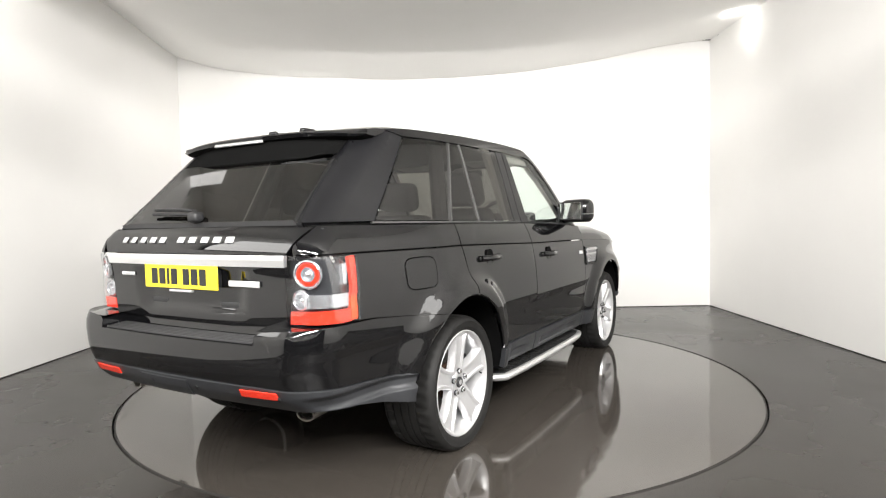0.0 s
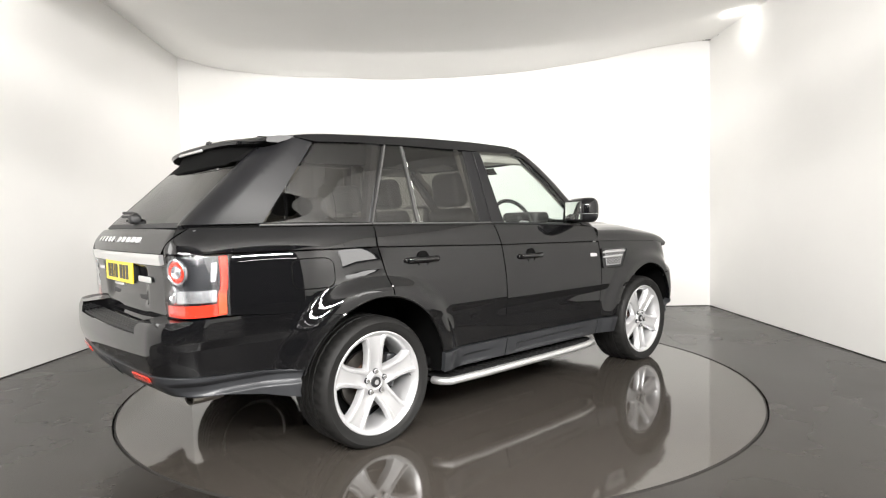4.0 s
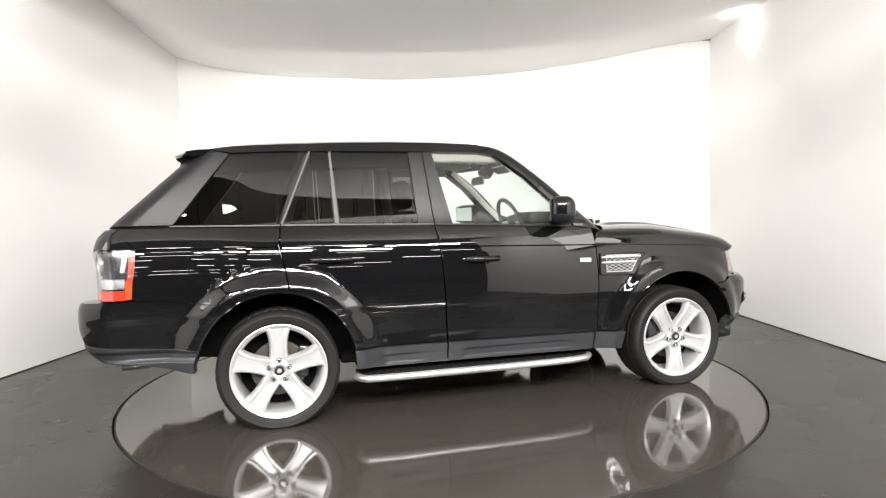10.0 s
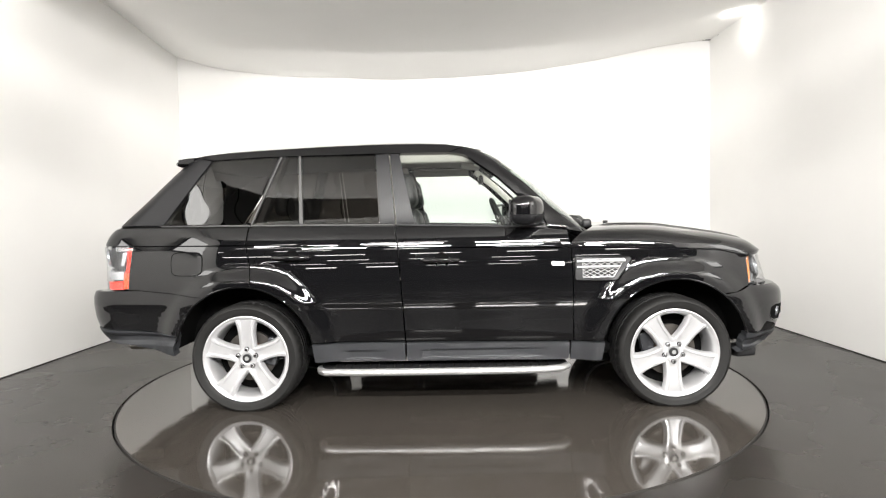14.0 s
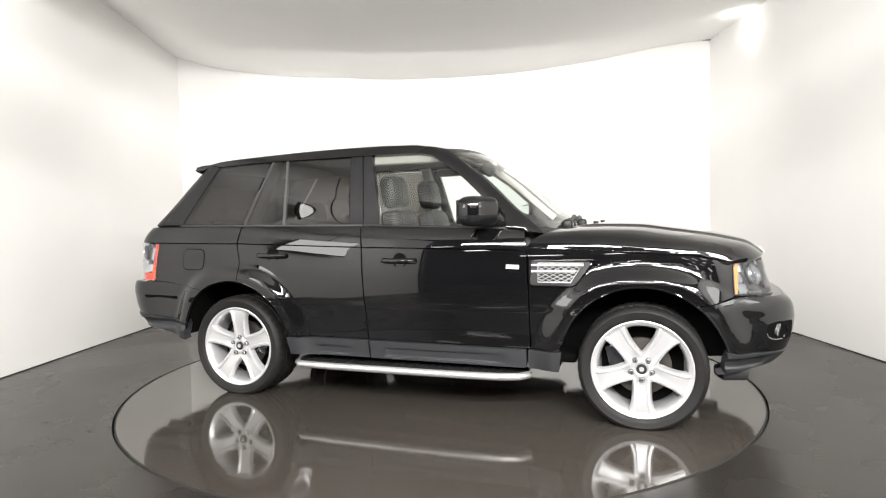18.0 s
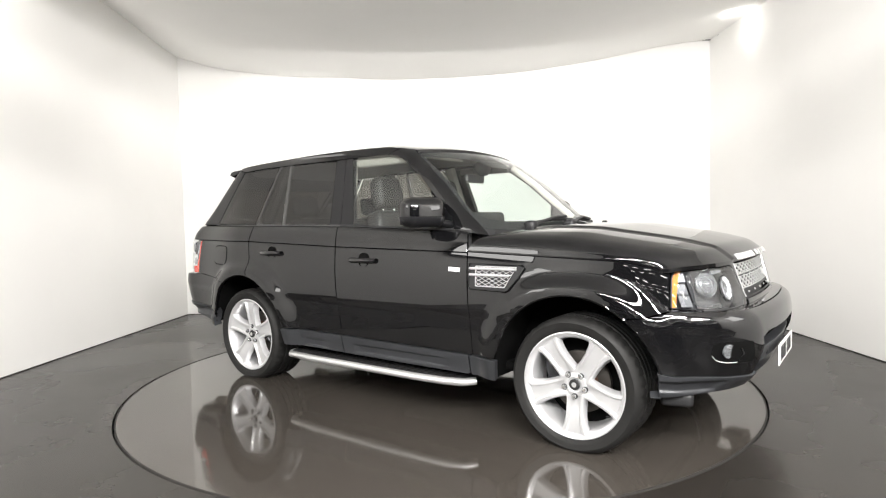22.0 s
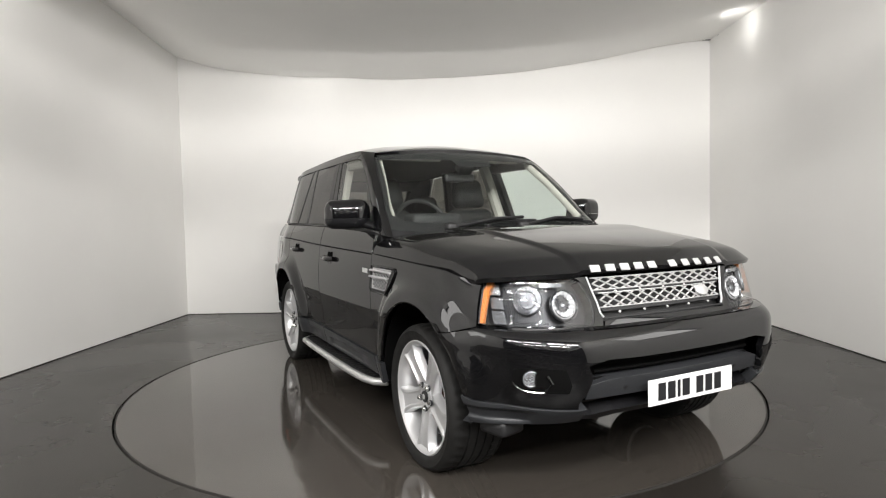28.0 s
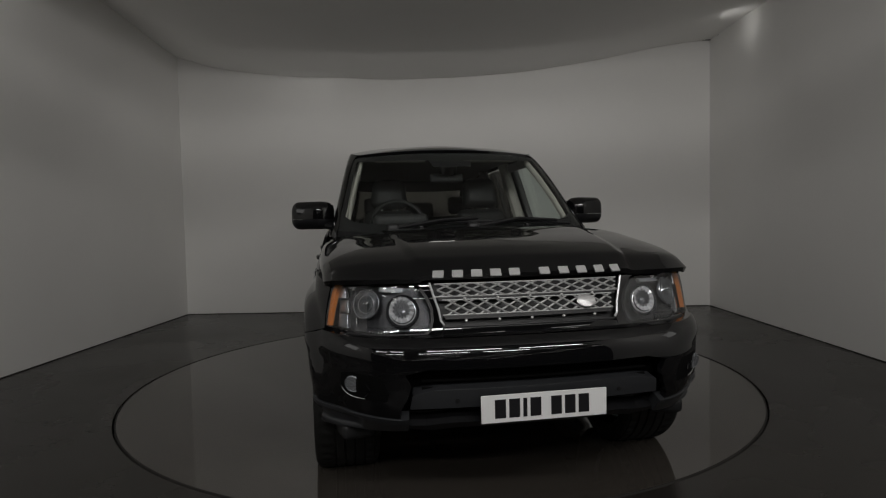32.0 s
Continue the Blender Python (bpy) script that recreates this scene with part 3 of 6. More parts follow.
def build_sides():
    C, B = CREASE, BELT
    sill = 0.470
    # front doors
    door = panel("front_door", None, BODY.side, PAINT, car, both=True, pieces=[
        [(-0.332, sill + 0.008), (0.716, sill - 0.005), (0.712, 0.80), (0.703, C(0.703) - 0.002), (-0.366, C(-0.366) - 0.002), (-0.345, 0.75)],
        [(-0.366, C(-0.366) + 0.002), (0.703, C(0.703) + 0.002), (0.688, B(0.688) - 0.006), (0.365, B(0.365) - 0.004), (-0.388, B(-0.388) - 0.004)]])
    rdoor = panel("rear_door", None, BODY.side, PAINT, car, both=True, pieces=[
        [(-0.338, sill + 0.008), (-0.351, 0.75), (-0.372, C(-0.372) - 0.002), (-1.326, C(-1.326) - 0.002), (-1.300, 0.98), (-1.285, 0.88), (-1.278, 0.838)]
        + arc(-HUB_X, 78, 16, 12) + [(-0.915, sill + 0.012)],
        [(-0.394, B(-0.394) - 0.004), (-0.372, C(-0.372) + 0.002), (-1.328, C(-1.328) + 0.002), (-1.316, B(-1.316) - 0.004)]])
    fender = panel("front_wing", None, BODY.side, PAINT, car, both=True, pieces=[
        [(0.720, sill - 0.005), (0.886, sill - 0.005)] + arc(HUB_X, 168, 52, 18) + [(1.70, 0.757), (1.808, 0.790), (1.804, 0.86), (1.804, 0.94), (1.809, 0.981)] + [(0.1 * k + 0.7 + 0.007 * (k == 0), bonnet_edge(xm(0.1 * k + 0.7)) - 0.008) for k in range(10, -1, -1)] + [(0.716, 0.80)]])
    quarter = panel("rear_wing", None, BODY.side, PAINT, car, both=True, pieces=[
        [(-1.282, 0.838), (-1.289, 0.88), (-1.304, 0.98), (-1.332, C(-1.332) - 0.002), (-2.135, C(-2.1) - 0.002), (-2.150, 0.95), (-2.160, 0.826)]
        + [(-2.08, 0.824), (-1.85, 0.806), (-1.60, 0.783)] + arc(-HUB_X, 122, 80, 6),
        [(-1.322, B(-1.322) - 0.004), (-1.334, C(-1.334) + 0.002), (-2.20, C(-2.2) + 0.002), st_rear(BODY, 0.708, 1.112), st_rear(BODY, 0.752, 1.16), st_rear(BODY, 0.80, B(-2.3) - 0.006)]])
    # dark grey lower mouldings on doors and wings, with a long hollow
    for nm, par, pts, hol in (("sill_moulding", door, [(-0.330, 0.349), (0.672, 0.342), (0.690, 0.35), (0.692, sill - 0.012), (-0.330, sill)], (-0.24, 0.60)),
                              ("sill_moulding", rdoor, [(-0.905, 0.356), (-0.338, 0.351), (-0.338, sill), (-0.918, sill + 0.004)], (-0.75, -0.42)),
                              ("sill_moulding", fender, [(0.697, 0.342), (0.885, 0.340), (0.902, sill - 0.012), (0.702, sill - 0.012)], None)):
        def hollow(x, z, hol=hol):
            p = BODY.side(x, z)
            d = 0.012
            if hol:
                k = smooth01((x - hol[0]) / 0.06) * smooth01((hol[1] - x) / 0.2)
                t = (z - 0.352) / 0.12
                d -= 0.016 * k * smooth01((t - 0.12) / 0.08) * (1 - smooth01((t - 0.5) / 0.12))
            p.y -= d
            return p
        panel(nm, pts, hollow, CLAD, par, "dark grey satin moulding", both=True, stations=True, du=0.04, dv=0.008, depth=0.03)
    # trim strip under the windows
    panel("waist_strip", [(-1.93, B(-1.93)), (-1.32, B(-1.32)), (-1.32, B(-1.32) + 0.008), (-1.93, B(-1.93) + 0.008)], UPPER.side, GREY, quarter, "thin grey strip", both=True, off=0.004, gap=0)
    panel("waist_strip", [(-1.312, B(-1.31)), (-0.392, B(-0.392)), (-0.392, B(-0.392) + 0.009), (-1.312, B(-1.31) + 0.009)], UPPER.side, GREY, rdoor, "thin grey strip", both=True, off=0.004, gap=0)
    panel("waist_strip", [(-0.386, B(-0.386)), (0.56, B(0.56)), (0.56, B(0.56) + 0.009), (-0.386, B(-0.386) + 0.009)], UPPER.side, PLASTIC, door, "thin black strip", both=True, off=0.004, gap=0)
    # near-black backing added so no light shows through the gap at the belt
    panel("belt_carrier", [(-2.30, B(-2.3) - 0.005), (-1.30, B(-1.3) - 0.03), (-1.30, B(-1.3) + 0.02), (-2.33, B(-2.3) + 0.025)], UPPER.side, VOID, quarter, "added dark backing that shuts light out under the windows", both=True, off=-0.020, depth=0.01, gap=0)
    # fuel flap
    cx, cz, hx, hz, r = -1.712, 0.990, 0.105, 0.072, 0.03
    flap = []
    for k in range(24):
        a = 2 * math.pi * k / 24
        c, s = math.cos(a), math.sin(a)
        flap.append((cx + hx * math.copysign(abs(c) ** 0.45, c), cz + hz * math.copysign(abs(s) ** 0.45, s)))
    panel("fuel_flap", flap, BODY.side, PAINT, quarter[0], "round-cornered fuel filler flap", off=0.003, depth=0.003, gap=0.001, chamfer=0.003)
    panel("flap_gap", inset(flap, -0.005), BODY.side, VOID, quarter[0], off=0.0008, depth=0.0008, gap=0)
    # door handles: a cup, a bar and a lock cover
    for par, x0 in ((door, -0.098), (rdoor, -1.032)):
        for i, sy in enumerate((-1, 1)):
            z = 0.986 if par is door else 1.018
            p = BODY.side(xm(x0), z)
            cup = lathe([(0.050, 0.0), (0.050, 0.003), (0.046, 0.004), (0.030, -0.002), (0.001, -0.004)], 28)
            bmesh.ops.scale(cup, vec=(0.92, 1, 1.0), verts=cup.verts)
            bmesh.ops.transform(cup, matrix=Matrix.Translation((p.x, sy * (abs(p.y) + 0.001), p.z)) @ Matrix.Rotation(math.pi if sy < 0 else 0, 4, "Z"), verts=cup.verts)
            part("handle_cup", cup, VOID, par[i], "black recess behind the handle")
            bm = tube([(p.x - 0.105, sy * (abs(p.y) + 0.008), p.z + 0.001), (p.x - 0.09, sy * (abs(p.y) + 0.022), p.z), (p.x, sy * (abs(p.y) + 0.030), p.z), (p.x + 0.085, sy * (abs(p.y) + 0.024), p.z), (p.x + 0.102, sy * (abs(p.y) + 0.008), p.z)], 0.018, 10)
            part("door_handle", bm, PAINT, par[i], "glossy black pull handle")
            bm = rbox(0.035, 0.012, 0.022, pose(p.x - 0.118, sy * (abs(p.y) + 0.006), p.z), 0.005)
            part("lock_cover", bm, PAINT, par[i], "small lock cover")
    # silver badge by the front door's edge, drawn plain
    panel("side_badge", [(0.582, 0.940), (0.660, 0.937), (0.660, 0.962), (0.582, 0.965)], BODY.side, LETTER, door, "small plain silver badge", both=True, off=0.005, depth=0.005, gap=0)
    # side vent in the wing
    frame_ = [(0.728, 0.988), (1.060, 0.985), (1.075, 0.970), (1.040, 0.920), (0.985, 0.852), (0.965, 0.842), (0.735, 0.846), (0.724, 0.86)]
    vent = panel("side_vent", frame_, BODY.side, PLASTIC, fender, "black vent with a silver mesh", both=True, off=0.004, depth=0.01, gap=0)
    for i, v in enumerate(vent):
        bm = bmesh.new()
        for sgn in (1, -1):
            for k in range(-7, 12):
                pts = []
                for t in range(41):
                    zz = 0.864 + 0.110 * t / 40
                    xx = 0.772 + 0.044 * k + sgn * 0.22 * (t / 40)
                    if 0.772 <= xx <= 0.958 + (zz - 0.864) * 0.66:
                        p = BODY.side(xm(xx), zz)
                        pts.append((p.x, (p.y - 0.009) * (1 if i == 0 else -1), p.z))
                if len(pts) > 3:
                    tube(pts[::4] + pts[-1:], 0.0019, 5, bm)
        rim_ = [(0.772, 0.974), (1.030, 0.974), (0.958, 0.864), (0.772, 0.864), (0.772, 0.974)]
        rim_ = [BODY.side(xm(a), b) for a, b in rim_]
        tube([(p.x, (p.y - 0.009) * (1 if i == 0 else -1), p.z) for p in rim_], 0.0032, 6, bm)
        part("vent_mesh", bm, ALLOY, v, "silver mesh of the vent")
        for zz, x1 in ((0.962, 1.03), (0.927, 0.985)):
            a, b = BODY.side(xm(0.735), zz), BODY.side(xm(x1), zz)
            s = 1 if i == 0 else -1
            part("vent_bar", tube([(a.x, (a.y - 0.014) * s, a.z), (b.x, (b.y - 0.014) * s, b.z)], 0.008, 8, flat=0.9), ALLOY, v, "silver bar across the vent")
        pts = [BODY.side(xm(x), z) for x, z in frame_]
        part("vent_rim", tube([(p.x, (p.y - 0.006) * (1 if i == 0 else -1), p.z) for p in pts + pts[:1]], 0.005, 6), PAINT, v)
    return door, rdoor, fender, quarter


front_door, rear_door, front_wing, rear_wing = build_sides()


def build_greenhouse():
    B = BELT
    S = UPPER.side
    top = lambda x: ROOF_Z(x)

    def pil(q, z):
        """The side station of a point round the windscreen's corner."""
        bow, rx, ry = UPPER.front
        st = UPPER.XF(z) - bow - rx + rx * (math.pi / 2 - (q - (UPPER.W(z) - ry)) / ry)
        return ((st - 0.008) / 1.02, z)
    # side windows
    panel("quarter_window", [(-1.905, B(-1.9) + 0.012), (-1.338, B(-1.34) + 0.012), (-1.152, 1.664), (-1.30, 1.664), (-1.585, 1.650)], S, TINT, rear_wing, "dark tinted fixed window", both=True, depth=0.004, off=-0.002)
    panel("quarter_glass", [(-1.302, B(-1.3) + 0.012), (-1.008, B(-1.0) + 0.012), (-1.026, 1.668), (-1.122, 1.668)], S, TINT, rear_door, "narrow dark tinted window", both=True, depth=0.004, off=-0.002)
    panel("door_window", [(-0.972, B(-0.97) + 0.012), (-0.492, B(-0.49) + 0.012), (-0.522, 1.666), (-1.0, 1.668)], S, TINT, rear_door, "dark tinted rear door window", both=True, depth=0.004, off=-0.002)
    panel("door_window", [(-0.262, B(-0.26) + 0.012), (0.57, B(0.57) + 0.012), (0.545, 1.24), (0.40, 1.372), (0.25, 1.510), (0.09, 1.625), (0.04, 1.650), (-0.03, 1.664), (-0.362, 1.668)], S, CLEAR, front_door, "clear front door window", both=True, depth=0.004, off=-0.004)
    # frames and pillars
    panel("window_divider", [(-1.003, B(-1) + 0.010), (-0.977, B(-0.97) + 0.010), (-1.004, 1.670), (-1.023, 1.670)], S, GREY, rear_door, "grey upright between the panes", both=True, depth=0.02, off=0.003)
    panel("window_edge", [(-1.318, B(-1.3) + 0.010), (-1.304, B(-1.3) + 0.010), (-1.124, 1.670), (-1.140, 1.670)], S, GREY, rear_door, "grey edge strip", both=True, depth=0.02, off=0.003)
    panel("pillar_cover", [(-0.490, B(-0.49) + 0.010), (-0.388, B(-0.388) + 0.010), (-0.432, 1.672), (-0.520, 1.670)], S, SATIN, rear_door, "satin black pillar cover", both=True, depth=0.04)
    panel("pillar_cover", [(-0.382, B(-0.38) + 0.010), (-0.264, B(-0.264) + 0.010), (-0.364, 1.672), (-0.426, 1.672)], S, SATIN, front_door, "satin black pillar cover", both=True, depth=0.04)
    panel("front_pillar", None, S, PAINT, front_wing, "front pillar", both=True, depth=0.05, dv=0.03, du=0.03, pieces=[
        [(0.575, B(0.575) + 0.002), (0.74, 1.150), pil(0.80, 1.14), pil(0.788, 1.185), pil(0.771, 1.30), pil(0.728, 1.45), pil(0.674, 1.63), pil(0.656, 1.668), pil(0.63, 1.695), (0.06, 1.712), (-0.04, 1.672), (0.05, 1.656), (0.10, 1.628), (0.26, 1.512), (0.41, 1.372), (0.55, 1.24)]])
    rail = [(-1.72, top(-1.72) - 0.002), (-1.5, top(-1.5) - 0.002), (-1.15, top(-1.15) - 0.002), (-0.79, top(-0.79) - 0.002), (-0.43, top(-0.43) - 0.002), (-0.065, top(-0.065) - 0.002), (0.055, 1.712)]
    panel("roof_rail", rail + [(-0.045, 1.672), (-0.43, 1.674), (-1.0, 1.672), (-1.30, 1.668), (-1.58, 1.655)], S, PAINT, rear_wing, "black rail over the side windows", both=True, depth=0.04, dv=0.02)
    panel("rear_pillar", [(-2.36, B(-2.3) + 0.006), (-1.912, B(-1.9) + 0.010), (-1.592, 1.652), (-1.66, 1.668), (-1.73, 1.680), (-1.90, 1.640), (-2.07, 1.52), (-2.24, 1.36)], S, SATIN, rear_wing, "broad satin black rear pillar", both=True, depth=0.04, dv=0.03, du=0.03)
    # windscreen and rear window
    scr = lambda q, z: UPPER.front_at(q, z)
    panel("windscreen", [(-0.788, 1.185), (-0.4, 1.15), (0.0, 1.145), (0.4, 1.15), (0.788, 1.185), (0.771, 1.30), (0.728, 1.45), (0.674, 1.63), (0.656, 1.668), (0.42, 1.690), (0.2, 1.700), (-0.2, 1.700), (-0.42, 1.690), (-0.656, 1.668), (-0.674, 1.63), (-0.728, 1.45), (-0.771, 1.30)],
          scr, CLEAR, car, "clear laminated windscreen with a dark border", depth=0.005, off=-0.003, du=0.06, dv=0.05)
    ob = [o for o in car.children if o.name.startswith("windscreen")][0]
    for w in ([(-0.80, 1.15), (0.80, 1.15), (0.775, 1.285), (0.735, 1.272), (0.69, 1.243), (0.60, 1.228), (0.4, 1.222), (-0.4, 1.222), (-0.60, 1.228), (-0.69, 1.243), (-0.735, 1.272), (-0.775, 1.285)], [(-0.645, 1.650), (0.645, 1.650), (0.635, 1.684), (0.2, 1.704), (-0.2, 1.704), (-0.635, 1.684)], [(0.81, 1.19), (0.755, 1.19), (0.738, 1.32), (0.692, 1.47), (0.64, 1.67), (0.675, 1.67), (0.748, 1.45), (0.79, 1.30)], [(-0.81, 1.19), (-0.755, 1.19), (-0.738, 1.32), (-0.692, 1.47), (-0.64, 1.67), (-0.675, 1.67), (-0.748, 1.45), (-0.79, 1.30)], [(-0.13, 1.60), (0.13, 1.60), (0.15, 1.645), (-0.15, 1.645)]):
        panel("screen_border", w, scr, PLASTIC, ob, "black printed border", depth=0.002, off=-0.010, gap=0)
    rw = lambda q, z: UPPER.rear_at(q, z)
    return scr, rw


SCREEN, REARGLASS = build_greenhouse()


def build_roof():
    bm = bmesh.new()
    pts = []
    # right half from the rear middle to the front middle
    for k in range(13):
        pts.append(UPPER.rear_at(0.045 * k, ROOF_Z(-1.80)))
    x = -1.66
    while x < 0.02:
        pts.append(UPPER.side(x, ROOF_Z(x)))
        x += 0.06
    for k in range(12):
        q = 0.62 * (1 - k / 11)
        pts.append(UPPER.front_at(q, 1.695 + 0.030 * (1 - (q / 0.62) ** 2)))
    left = [Vector((p.x, -p.y, p.z)) for p in pts[1:-1]][::-1]
    ring = pts + left
    rows = []
    n = 12
    for j in range(n + 1):
        q = j / n
        row = []
        for p in ring:
            sx = max(-1.35, min(-0.25, p.x))
            t = q
            pos = Vector((p.x + (sx - p.x) * t, p.y * (1 - t), 0))
            rise = 0.066 * (1 - (1 - t) ** 2.6)
            zl = p.z + (zm(ROOF_Z(pos.x)) - p.z) * t
            pos.z = zl + rise
            row.append(bm.verts.new(pos))
        rows.append(row)
    m = len(ring)
    for a, b in zip(rows, rows[1:]):
        for i in range(m):
            k = (i + 1) % m
            bm.faces.new((a[i], a[k], b[k], b[i]))
    low = [bm.verts.new((v.co.x * 0.99, v.co.y * 0.985, v.co.z - 0.03)) for v in rows[0]]
    for i in range(m):
        k = (i + 1) % m
        bm.faces.new((rows[0][k], rows[0][i], low[i], low[k]))
    bmesh.ops.remove_doubles(bm, verts=bm.verts[:], dist=1e-4)
    ob = part("roof", bm, PAINT, car)
    # pale lining under it
    bm = bmesh.new()
    lining = [bm.verts.new((v.x * 0.97 - 0.01, v.y * 0.94, v.z - 0.045)) for v in ring]
    mid = [bm.verts.new((max(-1.4, min(-0.3, v.x)), 0, ROOF_Z(-0.7) + DZ - 0.02)) for v in ring]
    for i in range(m):
        k = (i + 1) % m
        bm.faces.new((lining[i], lining[k], mid[k], mid[i]))
    bmesh.ops.remove_doubles(bm, verts=bm.verts[:], dist=1e-4)
    part("roof_lining", bm, LINING, ob, "pale fabric roof lining")
    # seams along the roof's edges
    for s in (-1, 1):
        p = [UPPER.side(x, ROOF_Z(x)) for x in (-1.55, -1.2, -0.8, -0.4, -0.05)]
        part("roof_seam", tube([(v.x, s * (abs(v.y) - 0.035), v.z + 0.0005) for v in p], 0.004, 6), PLASTIC, ob, "thin black roof seam")
    part("roof_aerial", rbox(0.10, 0.045, 0.03, pose(-1.55, 0.0, ROOF_Z(-1.5) + DZ + 0.05), 0.012, 3), PAINT, ob)
    return ob


roof = build_roof()
# ---- bonnet ----
TOP_Z = curve((0.0, 1.172), (0.15, 1.178), (0.35, 1.172), (0.55, 1.142), (0.75, 1.106), (0.88, 1.074), (0.915, 1.063), (0.935, 1.052), (1.0, 0.996))


CROWN = curve((0.0, 1.0), (0.50, 0.965), (0.75, 0.875), (0.88, 0.74), (0.95, 0.57), (0.985, 0.33), (1.0, 0.0))


def bonnet_at(v, u):
    """v: -1 to 1 across, u: 0 at the windscreen to 1 at the nose."""
    a = abs(v)
    ys = 0.884 - 0.045 * max(0.0, u - 0.4) ** 2 * 2.0
    x_nose = 2.072 - 0.234 * a ** 2.6
    x_cowl = 0.985 - 0.275 * a ** 2.2
    x = x_cowl + u * (x_nose - x_cowl)
    y = ys * (1 - (1 - a) ** 1.6) if a > 0 else 0.0
    k = y / ys
    zs = 1.060 - 0.045 * u
    zs = zs + (0.985 - zs) * smooth01((u - 0.8) / 0.2)
    zt = TOP_Z(u) + 0.010
    z = zs + (zt - zs) * CROWN(k)
    edge = 0.56 - 0.10 * u
    z += 0.010 * (1 - smooth01((y - edge + 0.012) / 0.026)) * smooth01(u / 0.1)
    return Vector((x, y if v >= 0 else -y, zm(z)))


def build_bonnet():
    bm = bmesh.new()
    nv, nu = 150, 72
    vs = [-1 + 2 * i / nv for i in range(nv + 1)]
    us = [1 - (1 - j / nu) ** 2.0 for j in range(nu + 1)]
    grid = [[bm.verts.new(bonnet_at(v, u)) for v in vs] for u in us]
    for a, b in zip(grid, grid[1:]):
        for i in range(nv):
            bm.faces.new((a[i], a[i + 1], b[i + 1], b[i]))
    # turned-in lip all round
    edge = grid[0] + [g[-1] for g in grid[1:]] + grid[-1][-2::-1] + [g[0] for g in grid[-2:0:-1]]
    low = [bm.verts.new(v.co + Vector((-0.006 if v.co.x > 1.5 else 0, -0.006 * (1 if v.co.y > 0 else -1), -0.02))) for v in edge]
    for i in range(len(edge)):
        k = (i + 1) % len(edge)
        bm.faces.new((edge[i], edge[k], low[k], low[i]))
    ob = part("bonnet", bm, PAINT, car, "clamshell bonnet")
    # washer jets and the plain blocks in place of the lettering
    for s in (-1, 1):
        p = bonnet_at(0.24 * s, 0.10)
        part("washer_jet", rbox(0.035, 0.022, 0.014, pose(p.x, p.y, p.z + 0.006), 0.005), PLASTIC, ob, "small black washer jet")
    for y in LETTERS:
        p = nose_point(y, 1.018)
        part("letter_block", rbox(0.007, 0.046, 0.035, Matrix.Translation((p.x + 0.004, p.y, p.z + 0.002)) @ Euler((0, radians(-35), math.atan2(-y, 1.6) * -1.2)).to_matrix().to_4x4(), 0.002, 1), LETTER, ob, "plain raised silver block")
    return ob


LETTERS = [-0.385, -0.305, -0.225, -0.145, -0.065, 0.065, 0.15, 0.23, 0.31, 0.385]


def nose_point(y, z):
    """The place on the bonnet's nose at that height."""
    best = None
    v0 = math.copysign(1 - (1 - abs(y) / 0.85) ** (1 / 1.6), y)
    for j in range(80):
        p = bonnet_at(v0, 0.80 + 0.0025 * j)
        if best is None or abs(p.z - zm(z)) < abs(best.z - zm(z)):
            best = p
    return best


bonnet = build_bonnet()


# ---- front end ----
def disc_on(fmap, q, z, profile, off=0.0, n=32):
    """A turned piece set on a surface, facing outwards. Profile offsets grow outwards."""
    p = fmap(q, z)
    e = 0.004
    nn = (fmap(q + e, z) - fmap(q - e, z)).cross(fmap(q, z + e) - fmap(q, z - e)).normalized()
    if nn.dot(Vector((p.x, p.y, 0))) < 0:
        nn = -nn
    bm = lathe(profile, n)
    m = Matrix.Translation(p + nn * off) @ nn.to_track_quat("Y", "Z").to_matrix().to_4x4()
    bmesh.ops.transform(bm, matrix=m, verts=bm.verts)
    return bm


